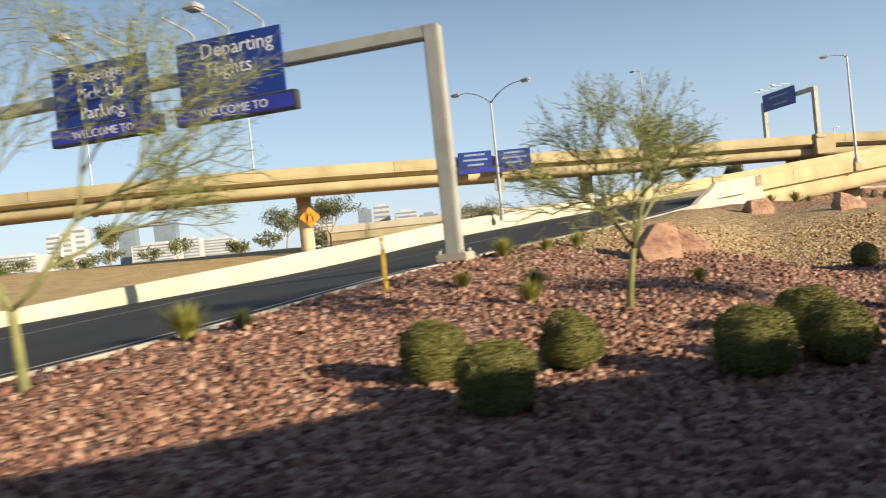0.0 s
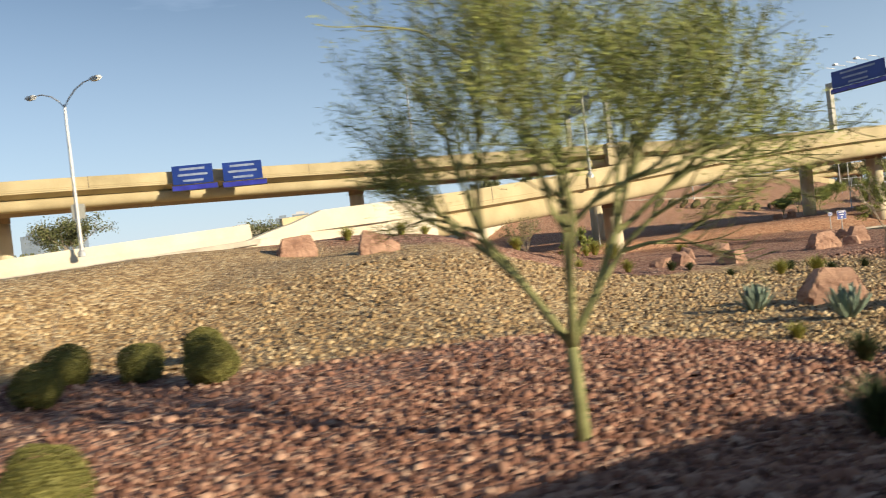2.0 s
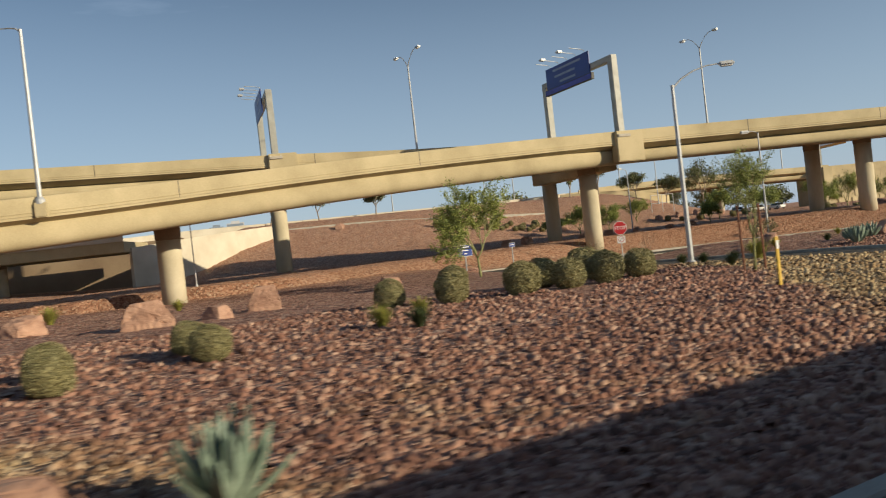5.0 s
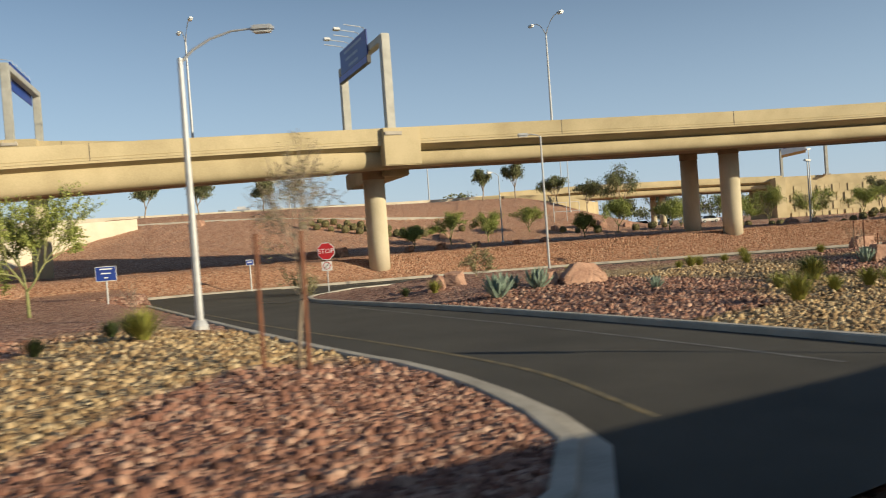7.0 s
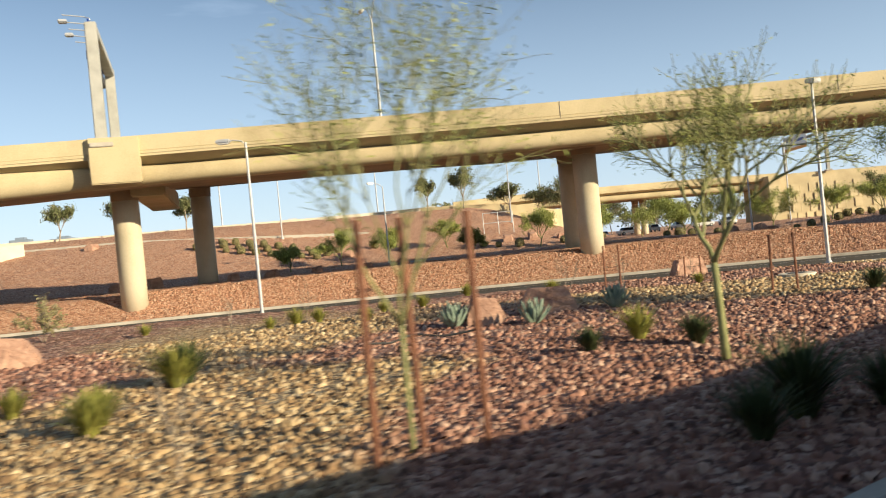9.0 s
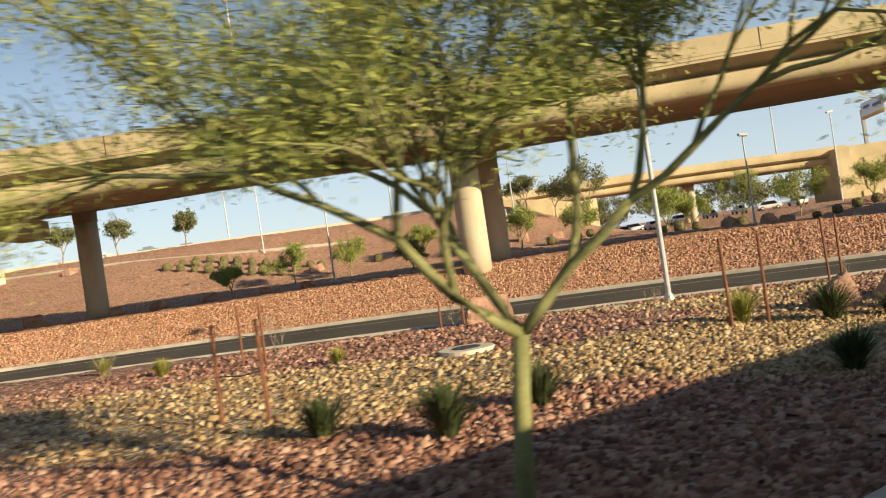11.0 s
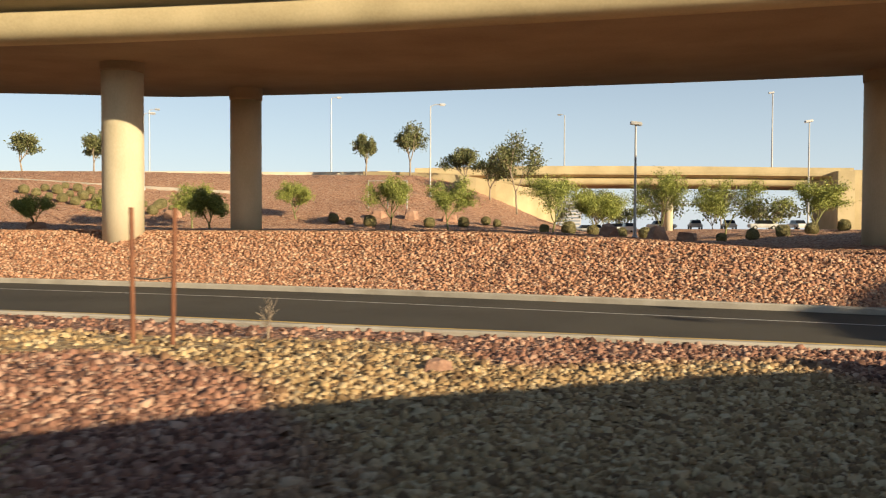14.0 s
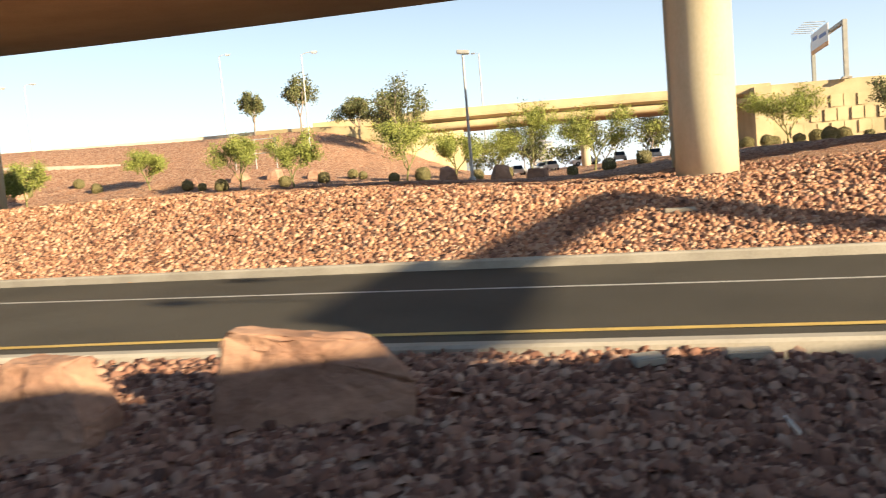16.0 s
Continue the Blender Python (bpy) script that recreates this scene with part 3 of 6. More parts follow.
def flyover(name, line, width, bank, label, first=0, joints=(), slim=False):
    """A box-girder bridge: parapets, deck slab, girder with rounded lower edges."""
    top = thing(name, label, "bridge")
    sub = line[first:]
    wid = lambda i: width(sub[i, 0])
    up = lambda i, u: bank(sub[i, 0]) * u
    ribbon("parapet", sub, [(-0.01, -0.72), (-0.01, -0.60), (0.025, -0.58), (0.0, -0.54), (0.0, 0.25), (0.03, 0.28), (0.25, 0.28), (0.36, -0.72)], M_DECK, top, closed=True)
    ribbon("parapet", sub, lambda i: [(wid(i) - 0.36, up(i, wid(i)) - 0.72), (wid(i) - 0.26, up(i, wid(i)) + 0.28), (wid(i), up(i, wid(i)) + 0.28), (wid(i), up(i, wid(i)) - 0.72)], M_DECK, top, closed=True)
    ribbon("deck", sub, lambda i: [(0.03, -0.86), (0.03, -0.725), (wid(i) - 0.03, up(i, wid(i)) - 0.725), (wid(i) - 0.03, up(i, wid(i)) - 0.86), (wid(i) - 1.5, up(i, wid(i)) - 1.3), (1.5, -1.3)], M_DECK, top, closed=True)

    def haunch(i):
        # the outer face of the girder: deep and far out on the slim ramp, set back under the broad deck
        k = float(np.interp(sub[i, 0], [76, 84], [0, 1])) if slim else 1.0
        u, hi, lo = 0.6 + 0.36 * k, -0.98 - 0.3 * k, -2.42 + 0.14 * k
        h = hi - lo
        return [(u + du, lo + dv * h) for du, dv in ((0.34, 1.0), (0.1, 0.96), (0.03, 0.88), (0.0, 0.74), (0.0, 0.5), (0.04, 0.34), (0.12, 0.2), (0.26, 0.09), (0.48, 0.02), (0.8, 0.0))]

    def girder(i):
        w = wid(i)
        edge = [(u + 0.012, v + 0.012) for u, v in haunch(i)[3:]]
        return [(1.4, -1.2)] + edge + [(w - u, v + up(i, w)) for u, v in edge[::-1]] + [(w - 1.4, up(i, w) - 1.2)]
    # girder darker than the edge beam, its underside shade painted in
    ribbon("girder", sub, girder, M_SHADED_CONCRETE, top, "tan concrete box girder with rounded edges", closed=True)
    ribbon("edge_beam", sub, lambda i: haunch(i) + [(haunch(i)[-1][0], -1.9), (1.5, -1.1)], M_DECK, top, closed=True, smooth=True)
    # open joints in the sunlit face of the parapet
    nrm = left_of(sub)
    for x in joints:
        i = int(np.argmin(abs(sub[:, 0] - x)))
        turn = math.atan2(-nrm[i, 0], nrm[i, 1])
        bm = bmesh.new()
        box(bm, 0, -0.006, -0.23, 0.04, 0.012, 1.0, 0, Matrix.Translation(sub[i]) @ Matrix.Rotation(turn, 4, "Z"))
        part("joint", bm, M_DARK, top, "dark open joint")
    return top


flyover("flyover_bridge", NEAR_TOP, ramp_width, lambda x: float(np.interp(x, [25, 45, 80, 100, 125, 142], [0.0, 0.03, 0.045, 0.055, 0.05, 0.045])), "tan concrete flyover on round columns, sunlit parapet", 12, (31, 47.4, 63.5, 93.2, 106.4, 123.7, 141, 158), slim=True)
flyover("flyover_bridge", FAR_TOP, lambda x: float(np.interp(x, [70, 101], [11.5, 4.0])), lambda x: 0.02, "tan concrete flyover behind the ramp on round columns", joints=(-35, -18, 1, 20, 39, 57, 75, 90))

# solid walled part of the ramp before the first span
wing = NEAR_TOP[:14]
wing_wall = thing("ramp_wall", "pale smooth concrete retaining wall of the ramp", "wall", kind="structure")
ribbon("wall", wing, lambda i: [(0, -5.0), (0, 0.28 - 1.25 * max(0, 1 - i / 6)), (0.3, 0.28 - 1.25 * max(0, 1 - i / 6)), (0.42, -1.3), (0.42, -5.0)], M_PALE, wing_wall, closed=True)
par_h = lambda x: float(np.interp(x, [-22, -14, -6, 5], [0.15, 0.55, 0.95, 1.05]))
ribbon("parapet", RAMP_FAR, lambda i: [(-0.05, -2.5), (-0.05, par_h(RAMP_FAR[i, 0]) * 0.4), (0.05, par_h(RAMP_FAR[i, 0])), (0.3, par_h(RAMP_FAR[i, 0])), (0.4, -2.5)], M_PALE, wing_wall, "sunlit pale parapet on the far side of the ramp", closed=True)
bm = bmesh.new()
e1, en = NEAR_TOP[12], left_of(NEAR_TOP)[12]
mid_e = Vector((e1[0] + en[0] * 6.3, e1[1] + en[1] * 6.3, e1[2] - 4.2))
box(bm, 0, 0, 0, 1.0, 11.8, 5.6, 0.03, Matrix.Translation(mid_e) @ Matrix.Rotation(math.atan2(en[1], en[0]) - math.pi / 2, 4, "Z"))
part("abutment", bm, M_PALE, wing_wall)


def column(x, y, top, r=0.79, base=None, label="round tan concrete bridge column", dark=False):
    z0 = gh(x, y) - 0.4 if base is None else base
    ob = thing("bridge_column", label, "column", Matrix.Translation((x, y, z0)), "bridge columns")
    bm = bmesh.new()
    h = top - z0
    tube(bm, [(0, 0, 0), (0, 0, h * 0.33), (0, 0, h * 0.66), (0, 0, h - 0.25)], r, 40)
    part("shaft", bm, M_COLUMN, ob, smooth=False).data.shade_smooth()
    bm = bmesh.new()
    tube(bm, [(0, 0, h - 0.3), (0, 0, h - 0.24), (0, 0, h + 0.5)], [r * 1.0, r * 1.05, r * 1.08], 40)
    # same darkened concrete: shade below the deck is in the cap's colour
    part("cap", bm, M_SHADED_CONCRETE, ob)
    bm = bmesh.new()
    tube(bm, [(0, 0, h * 0.36), (0, 0, h * 0.36 + 0.025)], r + 0.006, 40)
    part("formwork_line", bm, M_COLUMN, ob)
    return ob


for x, y, top in ((45.3, 77.1, 4.9), (80.2, 88.1, 7.2), (109.7, 88.9, 7.75), (139.7, 85.0, 8.1), (170, 80, 8.3),
                  (53.4, 102.4, 9.3), (82.3, 103.3, 8.4), (111.45, 98.6, 8.15), (142.3, 97.3, 8.5), (172, 90, 8.5), (24.6, 98.9, 9.7), (-9.6, 91.7, 9.9), (-44, 91, 9.9), (-75, 96, 9.9)):
    column(x, y, top)
bm = bmesh.new()
box(bm, 0, 0, 0, 2.0, 13.0, 1.3, 0.08, Matrix.Translation((81.0, 93.6, 7.7)) @ Matrix.Rotation(radians(7), 4, "Z"))
tagged(part("pier_cap", bm, M_DECK), "broad tan concrete crossbeam under the flyover", "crossbeam")


# ---- gantries, lamps and signs ----
def lettering(text, size, mat, m, parent, name="lettering"):
    """Flat raised letters in the built-in font."""
    cu = bpy.data.curves.new(name, "FONT")
    cu.body, cu.size, cu.extrude, cu.align_x, cu.align_y = text, size, 0.004, "CENTER", "CENTER"
    cu.resolution_u = 2
    tmp = new("tmp_text", cu)
    dg = bpy.context.evaluated_depsgraph_get()
    dg.update()
    me = bpy.data.meshes.new_from_object(tmp.evaluated_get(dg))
    bpy.data.objects.remove(tmp)
    bpy.data.curves.remove(cu)
    me.materials.clear()
    me.materials.append(mat)
    ob = new(name, me)
    ob.parent = parent
    ob.matrix_basis = m
    return ob


FACE = Matrix.Rotation(math.pi / 2, 4, "X")  # lettering upright, reading from -y


def sign_panel(parent, u0, u1, z0, z1, lines, led="", y=-0.35):
    """A blue panel from u0 to u1 along x, its face towards -y, with lettering."""
    bm = bmesh.new()
    box(bm, (u0 + u1) / 2, y, (z0 + z1) / 2, u1 - u0, 0.08, z1 - z0, 0.012)
    panel = part("sign_panel", bm, M_BLUE, parent, "deep blue sign face")
    n = len(lines)
    for k, (text, s, dx) in enumerate(lines):
        zz = z1 - (k + 0.65) * (z1 - z0) / (n + 0.25)
        m = Matrix.Translation(((u0 + u1) / 2 + dx, y - 0.045, zz)) @ FACE
        if text:
            lettering(text, s, M_WHITE, m, panel)
        else:
            bm = bmesh.new()
            box(bm, (u0 + u1) / 2 + dx, y - 0.046, zz, s, 0.008, 0.2)
            part("text_bar", bm, M_FADED, panel, "white lettering too small to read")
    if led:
        bm = bmesh.new()
        box(bm, (u0 + u1) / 2 + 0.12, y - 0.05, z0 - 0.33, u1 - u0 + 0.5, 0.3, 0.56, 0.02)
        board = part("message_board", bm, M_DARK, parent, "black framed message board")
        bm = bmesh.new()
        box(bm, (u0 + u1) / 2 + 0.12, y - 0.205, z0 - 0.33, u1 - u0 + 0.36, 0.02, 0.42)
        part("display", bm, M_LED, board, "bright blue lit display")
        if led != " ":
            lettering(led, 0.36, M_WHITE, Matrix.Translation(((u0 + u1) / 2 + 0.1, y - 0.222, z0 - 0.34)) @ FACE, board)
    return panel


def gantry(base, toward, length, height, panels, legs=2, sec=0.55, lamps=4, label="grey steel sign gantry with blue signs", lift=0.0):
    """Legs and a beam running from base along toward; signs face the right hand of that way."""
    ang = math.atan2(toward[1], toward[0])
    g = thing("sign_gantry", label, "sign gantry", Matrix.Translation(base) @ Matrix.Rotation(ang, 4, "Z"))
    for k in range(legs):
        bm = bmesh.new()
        box(bm, k * length, 0, height / 2, sec, sec, height, 0.04)
        leg = part("leg", bm, M_GANTRY, g)
        bm = bmesh.new()
        box(bm, k * length, 0, 0.12, sec * 2.0, sec * 2.0, 0.24, 0.03)
        part("base_plate", bm, M_KERB, leg, "pale concrete footing")
        for sx in (-1, 1):
            for sy in (-1, 1):
                bm = bmesh.new()
                tube(bm, [(k * length + sx * sec * 0.75, sy * sec * 0.75, 0.2), (k * length + sx * sec * 0.75, sy * sec * 0.75, 0.34)], 0.04, 8)
                part("bolt", bm, M_STEEL, leg)
    bm = bmesh.new()
    box(bm, length / 2, 0, height - sec * 0.42, length + sec * 0.98, sec * 0.94, sec * 0.84, 0.04)
    part("beam", bm, M_GANTRY, g)
    for u0, u1, lines, led, h in panels:
        zc = height - sec * 0.42 + lift
        sub = sign_panel(g, u0, u1, zc - h / 2, zc + h / 2, lines, led)
        for k in range(lamps):
            x = u0 + (k + 0.5) * (u1 - u0) / lamps
            bm = bmesh.new()
            tube(bm, [(x, -0.2, zc + h / 2 - 0.1), (x, -0.3, zc + h / 2 + 0.22), (x, -0.6, zc + h / 2 + 0.3), (x, -1.75, zc + h / 2 + 0.42)], 0.035, 6)
            arm = part("lamp_arm", bm, M_STEEL, g)
            if k % 2 == 1 or lamps < 3:
                bm = bmesh.new()
                box(bm, x, -1.9, zc + h / 2 + 0.46, 0.45, 0.5, 0.2, 0.05)
                part("floodlight", bm, M_STEEL, arm)
    return g


gantry((-15.7, 29.55, 3.3), (0.92, -0.4), 17.0, 6.58,
       [(8.9, 12.5, [("Departing", 0.62, 0.3), ("Flights", 0.62, 0.0), ("", 0.01, 0)], "WELCOME TO", 1.9),
        (4.1, 7.8, [("Passenger", 0.58, 0), ("Pick-Up", 0.58, 0), ("Parking", 0.58, 0)], "WELCOME TO", 1.9)], sec=0.44, lamps=3, label="tall grey steel gantry over the ramp with blue signs")
gantry((78.95, 92.4, 9.3), (0.175, -0.984), 10.6, 6.8, [(0.8, 7.9, [("", 4.6, 0), ("", 3.4, -0.4), ("", 2.6, 0)], " ", 1.85)], sec=0.6, lamps=5, label="pale steel sign gantry on the flyover with blue sign", lift=0.4)
gantry((52.7, 107.15, 11.6), (0.07, -0.997), 11.3, 6.4, [(0.4, 7.9, [("", 4.4, 0), ("", 3.2, 0.3)], "", 2.3)], sec=0.6, lamps=5, label="pale steel sign gantry on the far flyover with blue sign")
# the gantry further along the road, known by the shadow it throws across the frontage road
gantry((154.35, 67.2, -1.25), (-0.12, -0.993), 14.5, 8.6, [(5.2, 10.6, [("", 2.4, 0), ("", 1.8, 0.2)], "", 1.15)], sec=0.62, lamps=2, label="heavy grey steel sign gantry over the road")
g3 = gantry((182.4, 187.0, 9.0), (-0.19, -0.98), 20.0, 7.2, [], sec=0.55, label="pale steel gantry with white, blue and orange hoarding")
bm = bmesh.new()
box(bm, 7.0, -0.4, 6.6, 11.5, 0.1, 2.9, 0.02)
hoard = part("sign_panel", bm, M_WHITE, g3, "pale hoarding")
bm = bmesh.new()
box(bm, 7.0, -0.46, 5.45, 11.4, 0.03, 0.55)
part("stripe", bm, M_ORANGE, hoard, "orange stripe")
for x0, w0, z0 in ((4.2, 3.2, 7.2), (9.4, 4.4, 6.9)):
    bm = bmesh.new()
    box(bm, x0, -0.46, z0, w0, 0.03, 0.5)
    part("stripe", bm, M_BLUE, hoard, "blue band")
for k in range(6):
    bm = bmesh.new()
    tube(bm, [(2.0 + k * 2.0, -0.3, 7.9), (2.0 + k * 2.0, -0.6, 8.3), (2.0 + k * 2.0, -3.2, 8.5)], 0.06, 6)
    part("lamp_arm", bm, M_STEEL, g3)
# pilasters that carry the gantry legs on the parapets
for (x, y, z, a) in ((80.8, 81.9, 8.55, 9), (53.5, 95.8, 10.85, 4)):
    bm = bmesh.new()
    box(bm, 0, 0, 0, 2.6, 0.9, 2.5, 0.06, Matrix.Translation((x + 0.6, y + 0.1, z)) @ Matrix.Rotation(radians(a), 4, "Z"))
    tagged(part("parapet_block", bm, M_DECK), "tan concrete block in the flyover parapet", "parapet block")


def street_lamp(x, y, z, h, arms, label, r=0.1, head="cobra", rise=0.7):
    """A tapered steel pole with curved arms; arms are (dx, dy) reaches."""
    ob = thing("street_lamp", label, "street lamp", Matrix.Translation((x, y, z)), "street lamps")
    bm = bmesh.new()
    tube(bm, [(0, 0, 0), (0, 0, h * 0.5), (0, 0, h)], [r, r * 0.8, r * 0.6], 10)
    part("pole", bm, M_STEEL, ob)
    bm = bmesh.new()
    tube(bm, [(0, 0, -0.1), (0, 0, 0.12), (0, 0, 0.28)], [r * 2.0, r * 2.0, r * 1.25], 12)
    part("base", bm, M_STEEL, ob)
    if "parapet" in label:
        bm = bmesh.new()
        box(bm, 0, 0.02, -0.42, 0.62, 0.5, 0.8, 0.05)
        part("pedestal", bm, M_DECK, ob, "tan concrete pedestal in the parapet")
    for dx, dy in arms:
        n = math.hypot(dx, dy)
        ux, uy = (dx / n, dy / n) if n else (1, 0)
        if head == "box" or n < 0.3:
            bm = bmesh.new()
            box(bm, 0, 0, 0, 0.75, 0.4, 0.22, 0.04, Matrix.Translation((dx, dy, h + 0.1)) @ Matrix.Rotation(math.atan2(uy, ux), 4, "Z") @ Matrix.Rotation(radians(8), 4, "Y"))
            part("lamp_head", bm, M_STEEL, ob, "grey box lamp head")
            continue
        bm = bmesh.new()
        tube(bm, [(0, 0, h - 0.15), (dx * 0.18, dy * 0.18, h + rise * 0.3), (dx * 0.42, dy * 0.42, h + rise * 0.7), (dx * 0.7, dy * 0.7, h + rise * 0.95), (dx, dy, h + rise)], [0.05, 0.045, 0.04, 0.035, 0.03], 7)
        arm = part("arm", bm, M_STEEL, ob)
        bm = bmesh.new()
        box(bm, 0, 0, 0, 0.7, 0.32, 0.2, 0.06, Matrix.Translation((dx + ux * 0.25, dy + uy * 0.25, h + rise - 0.02)) @ Matrix.Rotation(math.atan2(uy, ux), 4, "Z"))
        headpart = part("lamp_head", bm, M_STEEL, arm, "pale cobra lamp head")
        bm = bmesh.new()
        box(bm, 0, 0, 0, 0.5, 0.24, 0.06, 0.02, Matrix.Translation((dx + ux * 0.25, dy + uy * 0.25, h + rise - 0.13)) @ Matrix.Rotation(math.atan2(uy, ux), 4, "Z"))
        part("lens", bm, M_GLASS_LAMP, headpart)
    return ob


pole_on = "galvanised street lamp standing on the flyover parapet"
street_lamp(40.07, 67.4, 6.95, 9.25, [(-1.4, 0.7)], "galvanised street lamp with one curved arm on the ramp parapet", 0.13, rise=0.2)
street_lamp(30.57, 92.5, 12.0, 9.0, [(-0.5, 0.6)], pole_on, 0.12, rise=0.25)
street_lamp(66.85, 96.6, 10.6, 9.0, [(-0.6, 1.9), (0.6, -1.9)], pole_on, 0.12, rise=1.2)
street_lamp(96.8, 94.8, 9.2, 10.0, [(-0.5, 1.9), (0.5, -1.9)], pole_on, 0.12, rise=1.2)
street_lamp(-15.4, 97, 11.6, 10.8, [(-0.9, 0.4)], pole_on, 0.12, rise=0.4)
street_lamp(-33.9, 97, 11.4, 8.6, [(-0.9, 0.4)], pole_on, 0.12, rise=0.4)
street_lamp(6.6, 55.2, 4.9, 8.1, [(-1.95, 1.6), (1.95, -1.7)], "galvanised street lamp with two curved arms beside the ramp", 0.11, rise=0.9)
street_lamp(70.3, 54.6, gh(70.3, 54.6), 8.4, [(2.3, -0.5)], "galvanised street lamp with one long curved arm on the gravel", 0.13, rise=0.75)
street_lamp(88.99, 75.5, gh(89, 75.5), 8.4, [(-0.8, 0.1)], "slim galvanised street lamp at the roadside", 0.085, rise=0.15)
street_lamp(115.3, 71.4, gh(115.3, 71.4), 8.55, [(0.0, -0.12)], "galvanised street lamp on a bolted base beside the frontage road", 0.095, head="box")
street_lamp(97.73, 116.0, gh(97.7, 116), 7.6, [(-1.0, -0.5)], "galvanised street lamp with curved arm behind the berm", 0.09, rise=0.35)
street_lamp(133.0, 110.8, gh(133, 110.8), 7.3, [(0.02, 0.0)], "galvanised lamp post with box floodlight behind the berm", 0.1, head="box")
street_lamp(153.4, 138.2, 1.0, 10.6, [(-0.05, 0.0)], "galvanised lamp post with box floodlight by the car park", 0.1, head="box")
street_lamp(159.9, 170.4, 8.9, 10.7, [(-0.2, 0.0)], "tall lamp post on the distant overpass", 0.13, head="box")
street_lamp(116.4, 143.5, gh(116.4, 143.5), 9.6, [(1.0, 0.2)], "galvanised street lamp on the gravel hill", 0.09, rise=0.2)
street_lamp(99.9, 169.0, 7.8, 11.5, [(0.8, 0.2)], "tall street lamp behind the hill wall", 0.12, rise=0.2)
street_lamp(75.5, 165.0, 7.8, 9.5, [(0.8, 0.2)], "tall street lamp behind the hill wall", 0.12, rise=0.2)
street_lamp(86.0, 141, gh(86, 141), 8.0, [(0.6, 0.2)], "slim galvanised street lamp on the gravel hill", 0.09, rise=0.2)
street_lamp(133.6, 193, 6.0, 14.0, [(-0.6, 0.2)], "tall lamp post beyond the distant overpass", 0.14, rise=0.2)
street_lamp(46.3, 83.5, gh(46.3, 83.5), 5.2, [(0.05, 0.0)], "short dark pole under the flyover", 0.05, head="box")


def post(ob, h, r=0.035, mat=M_STEEL):
    bm = bmesh.new()
    tube(bm, [(0, 0, -0.2), (0, 0, h)], r, 8)
    return part("post", bm, mat, ob)


def plate(name, ob, w, h, z, mat, parent=None, y=-0.06, corner=0.04, label=""):
    bm = bmesh.new()
    box(bm, 0, y, z, w, 0.012, h)
    return part(name, bm, mat, parent or ob, label)


def stop_sign(x, y, z, turn):
    ob = thing("stop_sign", "red and white octagonal stop sign on a steel post", "road sign", Matrix.Translation((x, y, z)) @ Matrix.Rotation(radians(turn), 4, "Z"))
    post(ob, 2.75)
    for r, mat, yy, nm in ((0.5, M_WHITE, -0.05, "border"), (0.465, M_REDSIGN, -0.062, "face")):
        bm = bmesh.new()
        vs = [(r * math.cos(radians(22.5 + 45 * k)), r * math.sin(radians(22.5 + 45 * k))) for k in range(8)]
        a = [bm.verts.new((u, yy, 2.25 + v)) for u, v in vs]
        b = [bm.verts.new((u, yy + 0.01, 2.25 + v)) for u, v in vs]
        bm.faces.new(a)
        bm.faces.new(b[::-1])
        for k in range(8):
            bm.faces.new((a[k], b[k], b[(k + 1) % 8], a[(k + 1) % 8]))
        bmesh.ops.recalc_face_normals(bm, faces=bm.faces)
        part(nm, bm, mat, ob)
    lettering("STOP", 0.36, M_WHITE, Matrix.Translation((0, -0.066, 2.25)) @ FACE, ob)
    lower = plate("lower_plate", ob, 0.55, 0.5, 1.45, M_WHITE, label="white plate with a black turn symbol")
    bm = bmesh.new()
    bmesh.ops.create_circle(bm, cap_ends=False, segments=20, radius=0.19)
    ring = [v.co.copy() for v in bm.verts]
    bm.clear()
    tube(bm, [(c.x, -0.07, 1.47 + c.y) for c in ring] + [(ring[0].x, -0.07, 1.47 + ring[0].y)], 0.02, 5)
    part("symbol", bm, M_REDSIGN, lower)
    bm = bmesh.new()
    tube(bm, [(-0.13, -0.07, 1.34), (0.13, -0.07, 1.6)], 0.018, 5)
    part("symbol", bm, M_DARK, lower)
    return ob


stop_sign(75.4, 72.5, gh(75.4, 72.5), -14)


def blue_sign(x, y, z, w, h, top, lines, turn, label, post_r=0.045, sleeve=False):
    ob = thing("blue_sign", label, "road sign", Matrix.Translation((x, y, z)) @ Matrix.Rotation(radians(turn), 4, "Z"))
    p = post(ob, top, post_r)
    plate("border", ob, w, h, top - h / 2 - 0.02, M_WHITE, y=-0.055)
    face = plate("face", ob, w - 0.05, h - 0.05, top - h / 2 - 0.02, M_BLUE, y=-0.066)
    for k, (text, size) in enumerate(lines):
        zz = top - (k + 0.7) * h / (len(lines) + 0.4)
        if text:
            lettering(text, size, M_WHITE, Matrix.Translation((0, -0.076, zz)) @ FACE, face)
        else:
            bm = bmesh.new()
            box(bm, 0, -0.075, zz, size, 0.008, 0.06)
            part("text_bar", bm, M_WHITE, face)
    if sleeve:
        bm = bmesh.new()
        tube(bm, [(0, 0, top - h - 0.66), (0, 0, top - h)], post_r * 1.3, 10)
        part("sleeve", bm, M_WHITE, p, "white sleeve on the post")
    return ob


